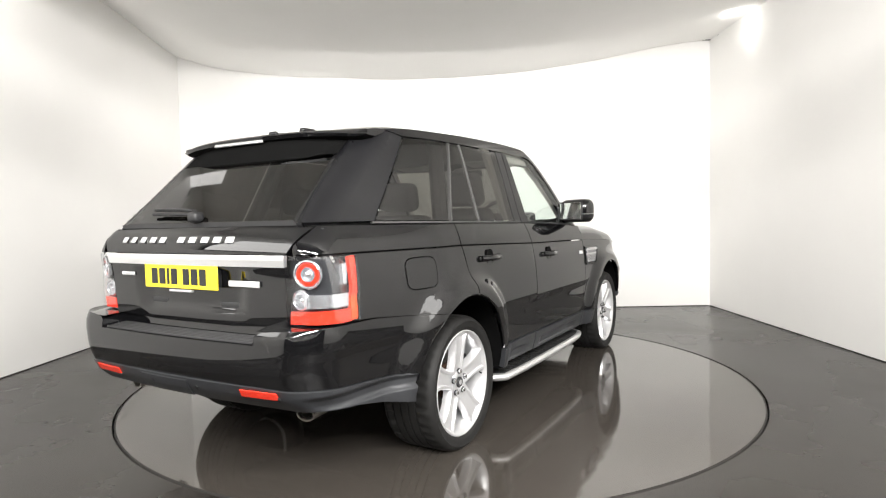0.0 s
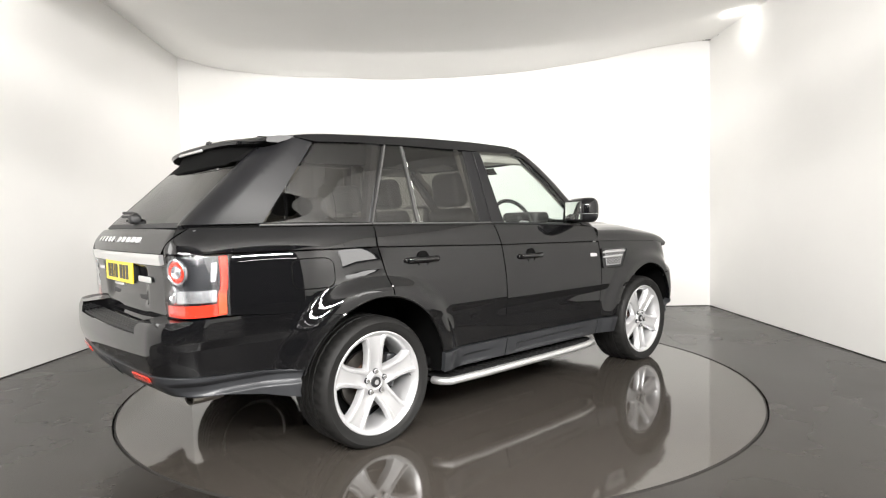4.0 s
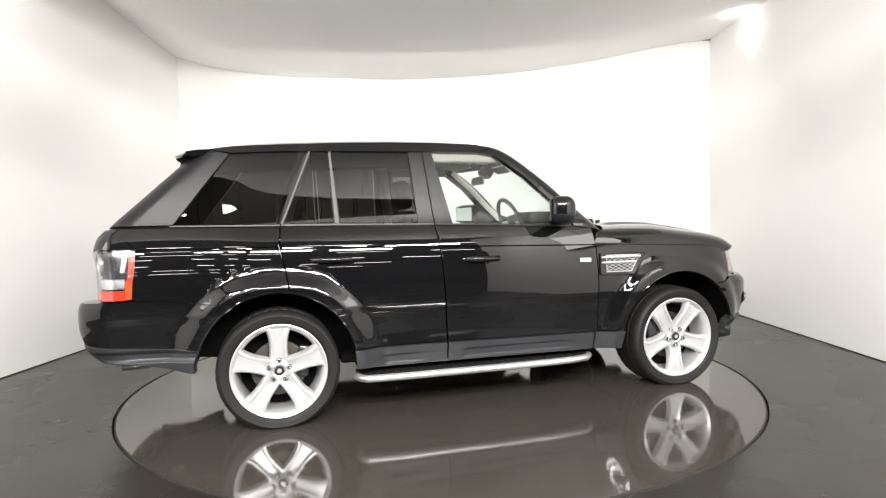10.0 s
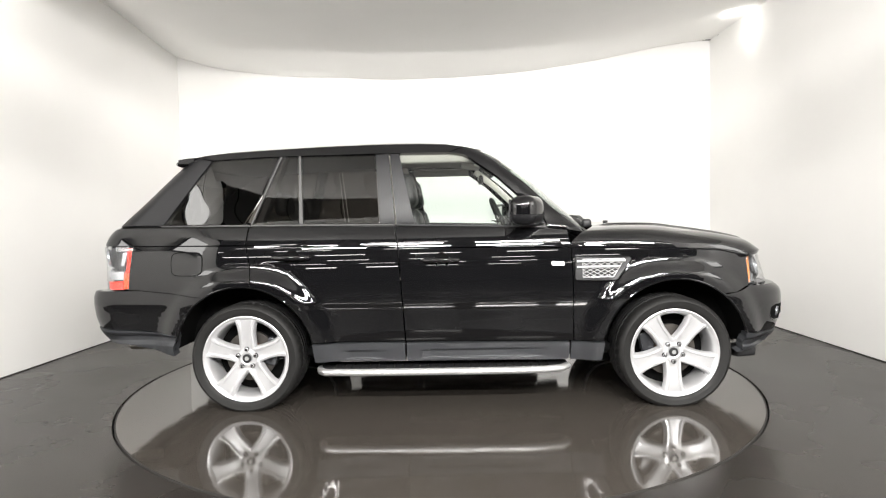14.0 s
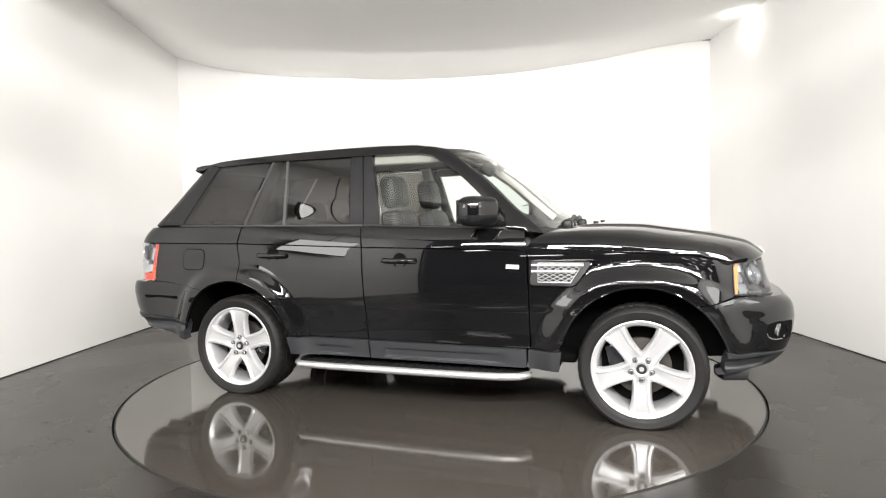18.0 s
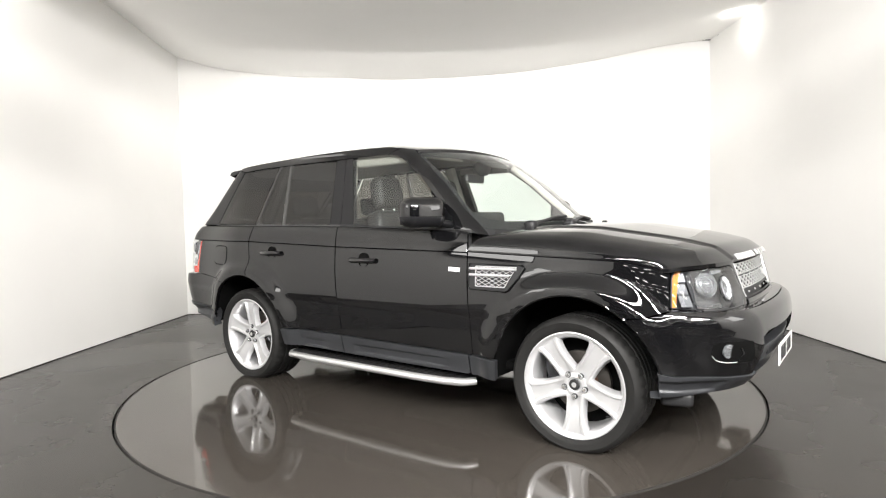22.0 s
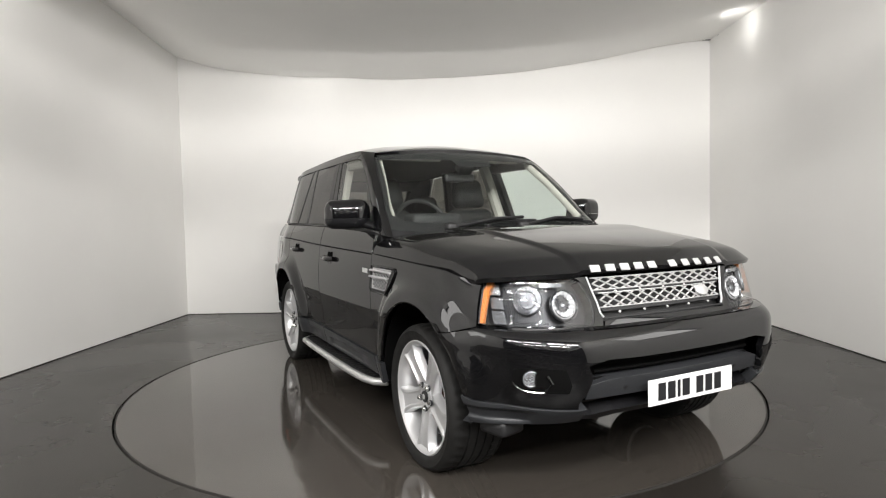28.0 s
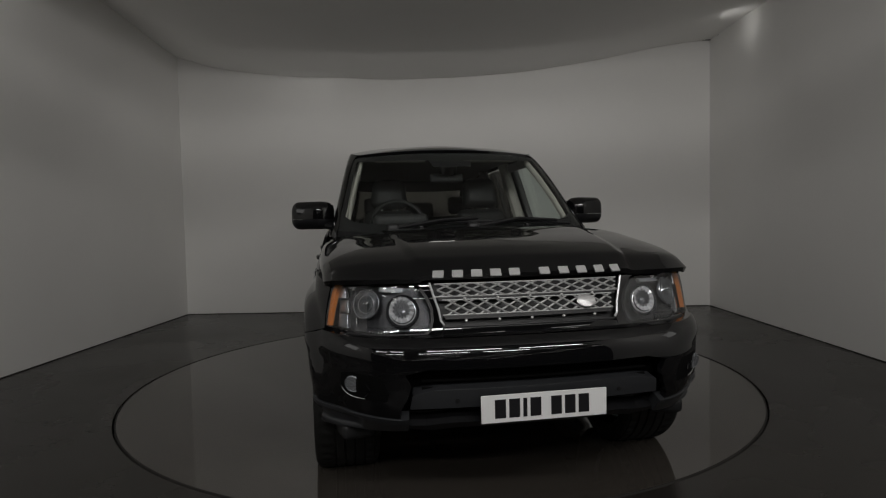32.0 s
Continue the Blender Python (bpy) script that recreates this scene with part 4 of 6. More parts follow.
def build_front():
    FB, BB = BODY.front_at, BUMPER.front_at
    qf, qb = BODY.q_front, BUMPER.q_front
    # dark backing added behind lamps and grille, its shade put into the colour
    panel("front_carrier", [(-1.0, 0.72), (1.0, 0.72), (1.0, 0.995), (-1.0, 0.995)], FB, VOID, car, "added dark sheet for the shade behind grille and lamps", off=-0.085, gap=0, depth=0.02)
    # headlamps, right and left
    for s in (1, -1):
        m = lambda q, z, s=s: FB(q * s, z)
        out = [(qf(1.854, 0.80), 0.800), (qf(1.851, 0.86), 0.86), (qf(1.851, 0.94), 0.94), (qf(1.855, 0.985), 0.985)]
        cover = [(0.447, 0.806), (0.47, 0.787), (0.60, 0.787), (0.80, 0.794)] + out + [(0.80, 0.983), (0.505, 0.982), (0.478, 0.965), (0.450, 0.925), (0.434, 0.88), (0.434, 0.84)]
        lamp = panel("headlamp", cover, m, LENS, car, "clear headlamp with two round lamps and an amber end", off=-0.001, depth=0.0008, gap=0.003, chamfer=0.0004)
        panel("lamp_housing", inset(cover, 0.004), m, LAMP_INNER, lamp, "grey lamp housing", off=-0.060, depth=0.02, gap=0)
        panel("lamp_edge", None, m, PLASTIC, lamp, "black edge of the lamp", off=-0.003, depth=0.055, gap=0,
              pieces=[[(0.441, 0.801), (0.465, 0.780), (0.80, 0.787), (0.80, 0.795), (0.474, 0.790), (0.452, 0.808)], [(0.428, 0.84), (0.441, 0.80), (0.452, 0.807), (0.440, 0.842), (0.440, 0.878), (0.456, 0.922), (0.484, 0.962), (0.474, 0.968), (0.444, 0.927), (0.428, 0.882)],
                      [(out[0][0] - 0.003, 0.803), (out[1][0] - 0.003, 0.86), (out[2][0] - 0.003, 0.94), (out[3][0] - 0.005, 0.98), (out[3][0] - 0.010, 0.98), (out[2][0] - 0.008, 0.94), (out[1][0] - 0.008, 0.86), (out[0][0] - 0.008, 0.803)]])
        amber = [(out[0][0] - 0.009, 0.806), (out[1][0] - 0.009, 0.86), (out[2][0] - 0.009, 0.94), (out[3][0] - 0.011, 0.975), (out[3][0] - 0.034, 0.975), (out[2][0] - 0.031, 0.94), (out[1][0] - 0.026, 0.86), (out[0][0] - 0.023, 0.806)]
        panel("side_indicator", amber, m, AMBER, lamp, "amber end of the headlamp", off=-0.006, depth=0.02, gap=0)
        o = out[1][0]
        for a0, a1, z0, z1, dp, mt in ((0.825, o - 0.040, 0.925, 0.968, -0.026, LAMP_SILVER), (0.825, o - 0.040, 0.868, 0.916, -0.040, LAMP_GREY), (0.825, o - 0.040, 0.808, 0.860, -0.034, LAMP_GREY),
                                       (0.64, 0.80, 0.804, 0.822, -0.048, LAMP_DARK), (0.55, 0.66, 0.956, 0.972, -0.034, LAMP_GREY), (0.785, 0.812, 0.83, 0.96, -0.044, LAMP_DARK)):
            panel("reflector", [(a0, z0), (a1, z0), (a1, z1), (a0, z1)], m, mt, lamp, "faceted reflector", off=dp, depth=0.02, gap=0, chamfer=0.004)
        # the outer lamp: a lens in a dark ring set with small lights
        q, z, r = 0.722, 0.908, 0.060
        bezel = part("projector_lamp", disc_on(m, q, z, [(r * 0.93, -0.012), (r * 1.03, -0.004), (r * 1.05, 0.006), (r * 1.00, 0.009), (r * 0.96, 0.004)], -0.036, 40), LAMP_GREY, lamp, "round grey lamp bezel")
        part("bowl", disc_on(m, q, z, [(r * 0.97, 0.002), (r * 0.90, -0.010), (r * 0.74, -0.014), (r * 0.66, -0.004), (r * 0.62, -0.020), (r * 0.3, -0.030), (0.001, -0.032)], -0.034, 32), LAMP_DARK, bezel, "dark lamp bowl")
        part("lens_ring", disc_on(m, q, z, [(r * 0.62, -0.020), (r * 0.66, 0.002), (r * 0.60, 0.006), (r * 0.55, 0.0)], -0.034, 32), LAMP_SILVER, bezel, "bright ring")
        part("bulb_lens", disc_on(m, q, z, [(r * 0.56, -0.012), (r * 0.54, 0.0), (r * 0.42, 0.012), (r * 0.22, 0.019), (0.001, 0.021)], -0.036, 32), LENS, bezel)
        for k in range(9):
            e = radians(-150 + 24 * k)
            part("small_light", disc_on(m, q + 0.83 * r * math.cos(e), z + 0.83 * r * math.sin(e), [(0.0042, -0.004), (0.0040, 0.002), (0.001, 0.004)], -0.046, 8), LAMP_SILVER, bezel, "small bright light")
        # the inner lamp: a bright fluted bowl inside a dark ring
        q, z, r = 0.556, 0.880, 0.066
        bezel = part("round_lamp", disc_on(m, q, z, [(r * 0.86, -0.012), (r * 1.02, -0.004), (r * 1.05, 0.006), (r * 0.99, 0.010), (r * 0.90, 0.004), (r * 0.85, 0.0)], -0.036, 40), LAMP_DARK, lamp, "round dark lamp bezel")
        part("lens_ring", disc_on(m, q, z, [(r * 0.85, -0.010), (r * 0.84, 0.004), (r * 0.79, 0.005), (r * 0.77, -0.004)], -0.034, 40), LAMP_MIRROR, bezel, "bright ring")
        bowl = bmesh.new()
        for k in range(14):
            e0, e1 = 2 * math.pi * k / 14, 2 * math.pi * (k + 0.94) / 14
            em = (e0 + e1) / 2
            for ra, rb, da, db in ((0.78, 0.52, -0.024, -0.036), (0.51, 0.24, -0.035, -0.044)):
                c = []
                for rr, e, d in ((ra, e0, da), (ra, em, da - 0.006), (ra, e1, da), (rb, e1, db), (rb, em, db - 0.005), (rb, e0, db)):
                    u = m(q + rr * r * math.cos(e), z + rr * r * math.sin(e))
                    c.append(bowl.verts.new(u + Vector((d, 0, 0))))
                bowl.faces.new((c[0], c[1], c[4], c[5]))
                bowl.faces.new((c[1], c[2], c[3], c[4]))
        part("bowl", bowl, LAMP_MIRROR, bezel, "bright fluted bowl")
        part("bulb_cap", disc_on(m, q, z, [(r * 0.26, -0.030), (r * 0.24, 0.002), (r * 0.16, 0.006), (0.001, 0.008)], -0.040, 24), LAMP_GREY, bezel, "cap over the bulb")
    # grille
    grille = panel("grille", [(-0.425, 0.80), (0.425, 0.80), (0.44, 0.985), (-0.44, 0.985)], FB, PLASTIC, car, "black grille with two silver mesh bands", off=-0.045, depth=0.02, gap=0)
    lattice(grille, FB, -0.415, 0.415, 0.928, 0.978, "mesh_band")
    lattice(grille, FB, -0.385, 0.385, 0.856, 0.914, "mesh_band")
    panel("grille_bar", [(-0.40, 0.914), (0.40, 0.914), (0.405, 0.927), (-0.405, 0.927)], FB, PLASTIC, grille, "black bar", off=-0.008, depth=0.03, gap=0)
    panel("grille_bar", [(-0.375, 0.842), (0.375, 0.842), (0.385, 0.854), (-0.385, 0.854)], FB, PLASTIC, grille, "black bar", off=-0.008, depth=0.03, gap=0)
    for y in (-0.29, -0.145, 0.0, 0.145, 0.29):
        for z in (0.920, 0.835):
            part("rivet", disc_on(FB, y, z, [(0.006, 0), (0.006, 0.004), (0.003, 0.006), (0.001, 0.0062)], -0.006, 10), SILVER, grille)
    for s in (-1, 1):
        pts = [FB(s * a, b) for a, b in ((0.436, 0.985), (0.424, 0.94), (0.405, 0.88), (0.398, 0.835), (0.385, 0.818))]
        part("grille_frame", tube([(p.x - 0.004, p.y, p.z) for p in pts], 0.0052, 8), ALLOY, grille, "silver upright of the grille surround")
    pts = [FB(y, 0.812) for y in [-0.385 + 0.77 * i / 16 for i in range(17)]]
    part("grille_frame", tube([(p.x - 0.003, p.y, p.z) for p in pts], 0.0050, 8), PLASTIC, grille, "black lower edge of the grille surround")
    # oval badge, plain
    b = disc_on(FB, -0.255, 0.888, [(0.042, -0.004), (0.042, 0.004), (0.036, 0.008), (0.001, 0.009)], 0.0, 32)
    c = FB(-0.255, 0.888)
    for v in b.verts:
        v.co.z = c.z + (v.co.z - c.z) * 0.62
    part("grille_badge", b, SILVER, grille, "plain oval silver badge")
    # bumper
    ax = lambda z: qb(arch_x(z, HUB_X, True), z)
    top = [(-0.80, 0.785), (-0.43, 0.780), (0.43, 0.780), (0.80, 0.785), (qb(1.851, 0.79), 0.787), (qb(1.742, 0.757), 0.7555), (ax(0.744), 0.744), (ax(0.70), 0.70), (ax(0.655), 0.655), (0.57, 0.655), (0.48, 0.672), (0.30, 0.668),
           (-0.30, 0.668), (-0.48, 0.672), (-0.57, 0.655), (-ax(0.655), 0.655), (-ax(0.70), 0.70), (-ax(0.744), 0.744), (-qb(1.742, 0.757), 0.7555), (-qb(1.851, 0.79), 0.787)]
    bumper = panel("front_bumper", None, BB, PAINT, car, "glossy black front bumper", depth=0.03, gap=0.0, du=0.026, dv=0.02, pieces=[
        top,
        [(0.575, 0.655), (ax(0.655), 0.655), (ax(0.60), 0.60), (ax(0.545), 0.545), (ax(0.51), 0.506), (0.96, 0.494), (0.82, 0.486), (0.70, 0.480), (0.590, 0.474), (0.596, 0.50), (0.565, 0.56), (0.55, 0.61)],
        [(-a, b) for a, b in [(0.575, 0.655), (ax(0.655), 0.655), (ax(0.60), 0.60), (ax(0.545), 0.545), (ax(0.51), 0.506), (0.96, 0.494), (0.82, 0.486), (0.70, 0.480), (0.590, 0.474), (0.596, 0.50), (0.565, 0.56), (0.55, 0.61)]][::-1]])
    # gloss panel between grille and bumper
    panel("grille_apron", [(-0.40, 0.775), (0.40, 0.775), (0.385, 0.804), (-0.385, 0.804)], FB, PAINT, bumper, "", off=0.004, depth=0.03, gap=0)
    cheek = [(0.40, 0.775), (0.465, 0.778), (0.440, 0.80), (0.427, 0.84), (0.427, 0.882), (0.443, 0.928), (0.480, 0.975), (0.500, 0.985), (0.438, 0.985), (0.424, 0.94), (0.405, 0.88), (0.392, 0.82)]
    for s in (1, -1):
        panel("grille_cheek", cheek, lambda q, z, s=s: FB(q * s, z), PAINT, bumper, "", off=-0.002, depth=0.03, gap=0)
    bm = bmesh.new()
    qs = [-0.98 + 1.96 * i / 40 for i in range(41)]
    r0 = [bm.verts.new(BB(q, 0.783)) for q in qs]
    r1 = [bm.verts.new(BB(q, 0.786) + Vector((-0.10, 0, 0.004))) for q in qs]
    r2 = [bm.verts.new(BB(q, 0.77) + Vector((-0.12, 0, 0.0))) for q in qs]
    for a, b in ((r0, r1), (r1, r2)):
        for i in range(40):
            bm.faces.new((a[i], a[i + 1], b[i + 1], b[i]))
    part("bumper_top", bm, PAINT, bumper)
    # backing sheet that puts the opening's shade into its colour
    panel("intake", [(-0.62, 0.40), (0.62, 0.40), (0.60, 0.70), (-0.60, 0.70)], BB, VOID, bumper, "near-black sheet for the shade inside the lower air intake", off=-0.10, depth=0.02, gap=0)
    for z in (0.585, 0.615, 0.645):
        pts = [BB(y, z) for y in [-0.5 + i / 12 for i in range(13)]]
        part("intake_slat", tube([(p.x - 0.06, p.y, p.z) for p in pts], 0.006, 6), VOID, bumper, "thin black slat")
    beam = panel("bumper_beam", [(-0.555, 0.500), (0.555, 0.500), (0.545, 0.562), (0.46, 0.580), (0.30, 0.582), (-0.30, 0.582), (-0.46, 0.580), (-0.545, 0.562)], BB, CLAD, bumper, "dark grey cross beam", off=-0.022, depth=0.07, gap=0, dv=0.02)
    for y in (-0.36, 0.36):
        part("parking_sensor", disc_on(BB, y, 0.535, [(0.010, 0), (0.010, 0.003), (0.001, 0.004)], -0.021, 14), PLASTIC, beam, "small round sensor")
    for s in (-1, 1):
        m = lambda q, z, s=s: BB(q * s, z)
        pocket = [(0.640, 0.580), (0.646, 0.548), (0.80, 0.548), (0.853, 0.590), (0.853, 0.640), (0.80, 0.652), (0.668, 0.646)]
        # no hollow here: the pocket's shade is a flat patch of colour
        panel("fog_pocket", pocket, m, VOID, bumper, "flat near-black patch for the shade in the fog lamp's pocket", off=0.0012, depth=0.001, gap=0)
        rim = [m(a, b) for a, b in ((0.851, 0.590), (0.848, 0.580), (0.834, 0.566), (0.812, 0.556), (0.785, 0.551), (0.755, 0.550), (0.735, 0.551))]
        part("fog_trim", tube([(p.x, p.y, p.z) for p in rim], 0.0032, 8), CHROME, bumper, "chrome bracket round the fog lamp")
        def ahead(q, z, m=m):
            """The pocket's skin, turned half way to the front."""
            c, p = m(0.790, z), m(q, z)
            return Vector((c.x + (p.x - c.x) * 0.45, p.y, p.z))
        fog = part("fog_lamp", disc_on(ahead, 0.790, 0.607, [(0.034, -0.004), (0.035, 0.006), (0.0325, 0.008), (0.030, 0.006), (0.018, 0.001), (0.001, 0.000)], 0.0, 28), LAMP_GREY, bumper, "round fog lamp")
        part("fog_glass", disc_on(ahead, 0.790, 0.607, [(0.035, 0.0075), (0.022, 0.0105), (0.001, 0.012)], 0.0, 24), LENS, fog)
        part("fog_reflector", disc_on(ahead, 0.790, 0.607, [(0.031, 0.0062), (0.024, 0.004), (0.020, 0.0056), (0.010, 0.003), (0.001, 0.003)], 0.0, 20), LAMP_SILVER, fog)
        fin = [m(a, b) for a, b in ((0.735, 0.560), (0.715, 0.590), (0.735, 0.622))]
        part("pocket_fin", tube([(p.x + 0.003, p.y, p.z) for p in fin], 0.006, 6), PAINT, bumper, "glossy black fin beside the fog lamp")
        ex = lambda z: qb(1.805, z)
        skirt = [(0.545, 0.412), (0.60, 0.408), (0.80, 0.392), (0.95, 0.376), (ex(0.372), 0.372), (ex(0.44), 0.44), (ex(0.502), 0.502), (0.96, 0.490), (0.82, 0.482), (0.70, 0.476), (0.585, 0.470), (0.552, 0.475)]

        def scooped(q, z, m=m):
            """The skirt's skin with a long hollow along it."""
            p = m(q, z)
            k = smooth01((q - 0.72) / 0.06) * (1 - smooth01((q - 1.02) / 0.10))
            d = 0.008 - 0.020 * k * smooth01((z - 0.398 - 0.02 * (q - 0.8)) / 0.022) * (1 - smooth01((z - 0.450) / 0.018))
            return p + Vector((p.x - 1.55, p.y, 0)).normalized() * d
        panel("bumper_skirt", skirt, scooped, CLAD, bumper, "dark grey lower corner", depth=0.05, gap=0.001, du=0.03, dv=0.010)
        part("wheel_deflector", rbox(0.15, 0.14, 0.07, pose(1.850, -s * 0.735, 0.322, 0, 0, s * 14), 0.02, 3), PLASTIC, bumper, "black rubber deflector")
    lip = [(-0.56, 0.425), (-0.48, 0.422), (-0.38, 0.432), (0.38, 0.432), (0.48, 0.422), (0.56, 0.425), (0.555, 0.408), (0.45, 0.395), (0.36, 0.405), (-0.36, 0.405), (-0.45, 0.395), (-0.555, 0.408)]
    panel("front_lip", lip, BB, SATIN, bumper, "thin lower lip", off=-0.01, depth=0.06, gap=0)
    panel("undertray", [(-0.56, 0.29), (0.56, 0.29), (0.60, 0.41), (-0.60, 0.41)], BB, PLASTIC, bumper, "black tray under the nose", off=-0.13, depth=0.02, gap=0)
    # number plate with plain bars
    number_plate(bumper, Vector((2.231, 0.004, 0.474)), 0.0, WHITE, "white front number plate with dark bars")
    return bumper


def lattice(parent, fmap, y0, y1, z0, z1, name):
    """A diamond mesh of silver bars between two heights."""
    bm = bmesh.new()
    cells = 11
    step = (y1 - y0) / cells
    h = z1 - z0
    for sgn in (1, -1):
        for k in range(-2, cells + 2):
            pts = []
            for t in range(9):
                f = t / 8
                y = y0 + step * k + (1.7 * step * f if sgn > 0 else 1.7 * step * (1 - f))
                if y0 - 1e-6 <= y <= y1 + 1e-6:
                    p = fmap(y, z0 + h * f)
                    pts.append((p.x - 0.012 + 0.003 * sgn, p.y, p.z))
            if len(pts) > 1:
                tube(pts, 0.0042, 5, bm)
    for z in (z0, z1):
        tube([tuple(fmap(y0 + (y1 - y0) * i / 16, z) - Vector((0.010, 0, 0))) for i in range(17)], 0.0030, 6, bm)
    part(name, bm, SILVER, parent, "silver diamond mesh")


def number_plate(parent, at, lean, mat, label):
    """A plate 520 by 111 mm that faces along x (or back along -x), its writing as plain bars."""
    back = at.x < 0
    face = -1 if back else 1
    m = Matrix.Translation(at) @ Matrix.Rotation(radians(lean), 4, "Y")
    plate = part("number_plate", rbox(0.006, 0.520, 0.111, m, 0.002, 1), mat, parent, label)
    y = -0.205
    for k in range(7):
        w = 0.044 if k != 2 else 0.016
        if k == 4:
            y += 0.028
        part("plate_bar", rbox(0.002, w, 0.074, m @ Matrix.Translation((face * 0.0036, (y + w / 2) * face, 0)), 0), INK, plate, "plain dark bar")
        y += w + 0.0135
    return plate


front_bumper = build_front()


# ---- rear end ----
def build_rear():
    RB, QB = BODY.rear_at, BUMPER.rear_at
    qr, qb = BODY.q_rear, BUMPER.q_rear
    # dark sheet added behind the tailgate so its gaps stay dark
    panel("rear_carrier", [(-0.95, 0.74), (0.95, 0.74), (0.90, 1.222), (-0.90, 1.222)], RB, VOID, car, "added dark sheet for the shade behind the tailgate", off=-0.07, depth=0.02, gap=0)
    def gate_at(q, z):
        """The tailgate's skin, hollowed round the number plate."""
        p = RB(q, z)
        p.x += 0.024 * (1 - smooth01((abs(q) - 0.32 - 0.2 * (z - 0.9)) / 0.13)) * smooth01((z - 0.835) / 0.05) * (1 - smooth01((z - 1.044) / 0.01))
        return p
    gate = panel("tailgate", None, gate_at, PAINT, car, "glossy black split tailgate", depth=0.03, gap=0.0015, du=0.026, dv=0.02, pieces=[
        [(-0.702, 1.110), (0.702, 1.110), (0.746, 1.16), (0.794, 1.220), (0.3, 1.226), (-0.3, 1.226), (-0.794, 1.220), (-0.746, 1.16)],
        [(-0.665, 0.812), (-0.3, 0.798), (0.3, 0.798), (0.665, 0.812), (0.678, 0.95), (0.682, 1.058), (-0.682, 1.058), (-0.678, 0.95)]])
    panel("tailgate_strip", [(-0.688, 1.060), (0.688, 1.060), (0.698, 1.108), (-0.698, 1.108)], RB, ALU, gate, "broad brushed silver strip", off=0.006, depth=0.02, gap=0)
    part("plate_plinth", rbox(0.034, 0.49, 0.09, pose(-2.370, 0.036, 0.982), 0.006), PLASTIC, gate)
    number_plate(gate, Vector((-2.390, 0.036, 0.982)), 0.0, YELLOW, "yellow rear number plate with dark bars")
    part("plate_lamp", rbox(0.02, 0.16, 0.012, pose(-2.385, 0.036, 0.916), 0.004), SILVER, gate, "small light under the plate")
    for y in LETTERS_REAR:
        p = RB(-y, 1.172)
        part("letter_block", rbox(0.006, 0.046, 0.031, Matrix.Translation((p.x - 0.003, p.y, p.z)) @ Euler((0, radians(32), math.atan2(y, 2.6) * -1)).to_matrix().to_4x4(), 0.002, 1), LETTER, gate, "plain raised silver block")
    p = RB(0.42, 0.985)
    part("model_badge", rbox(0.008, 0.19, 0.028, Matrix.Translation((p.x - 0.006, p.y, p.z)), 0.003, 1), LETTER, gate, "plain silver badge")
    for k in range(5):
        p = RB(-0.565 + 0.026 * k, 1.010)
        part("letter_block", rbox(0.005, 0.018, 0.018, Matrix.Translation((p.x - 0.004, p.y, p.z)), 0.002, 1), LETTER, gate, "plain raised silver block")
    # tail lamps
    for s in (1, -1):
        m = lambda q, z, s=s: RB(q * s, z)
        x1 = [(qr(-2.145, 0.828), 0.828), (qr(-2.136, 0.95), 0.95), (qr(-2.124, 1.106), 1.106)]
        cover = [(0.664, 0.818)] + x1 + [(0.697, 1.110), (0.682, 1.05), (0.676, 0.95)]
        lamp = panel("tail_lamp", cover, m, LENS, car, "tail lamp with red edge and clear middle", off=0.002, depth=0.0008, gap=0.003, chamfer=0.0004)
        panel("lamp_housing", inset(cover, 0.003), m, LAMP_DARK, lamp, "dark lamp housing", off=-0.035, depth=0.02, gap=0)
        a, b = x1[0][0], x1[2][0]
        panel("red_lens", [(0.685, 0.826), (a - 0.050, 0.831), (a - 0.052, 0.884), (0.694, 0.878)], m, RED, lamp, "red lower lens", off=-0.006, depth=0.02, gap=0)
        panel("red_lens", [(a - 0.043, 0.935), (a - 0.010, 0.935), (x1[1][0] - 0.008, 0.95), (b - 0.010, 1.098), (b - 0.042, 1.098), (x1[1][0] - 0.040, 0.95)], m, RED, lamp, "red outer lens", off=-0.006, depth=0.02, gap=0)
        panel("amber_lens", [(a - 0.048, 0.834), (a - 0.008, 0.836), (a - 0.010, 0.933), (a - 0.043, 0.933)], m, RED_AMBER, lamp, "orange corner of the lamp", off=-0.006, depth=0.02, gap=0)
        panel("clear_lens", [(0.765, 0.892), (a - 0.050, 0.894), (a - 0.050, 0.948), (0.765, 0.946)], m, LAMP_SILVER, lamp, "clear ribbed lens", off=-0.014, depth=0.02, gap=0)
        panel("clear_lens", [(a - 0.078, 0.985), (a - 0.056, 0.985), (b - 0.054, 1.070), (b - 0.078, 1.070)], m, LAMP_SILVER, lamp, "clear ribbed lens", off=-0.014, depth=0.02, gap=0)
        for q, z, r, mt in ((0.800, 1.028, 0.060, RED), (0.745, 0.925, 0.042, LAMP_SILVER)):
            bowl = part("round_lamp", disc_on(m, q, z, [(r * 0.78, -0.010), (r, -0.004), (r * 1.02, 0.008), (r * 0.92, 0.012), (r * 0.80, 0.004)], -0.024, 32), LAMP_SILVER, lamp, "round lamp with a bright rim")
            part("lamp_ring", disc_on(m, q, z, [(r * 0.80, -0.006), (r * 0.78, 0.008), (r * 0.60, 0.009), (r * 0.50, 0.002)], -0.024, 32), mt, bowl, "ring of the lamp")
            part("lamp_core", disc_on(m, q, z, [(r * 0.56, -0.002), (r * 0.50, 0.006), (r * 0.42, 0.000), (r * 0.30, 0.008), (r * 0.24, 0.002), (0.001, 0.010)], -0.020, 14), LAMP_SILVER, bowl)
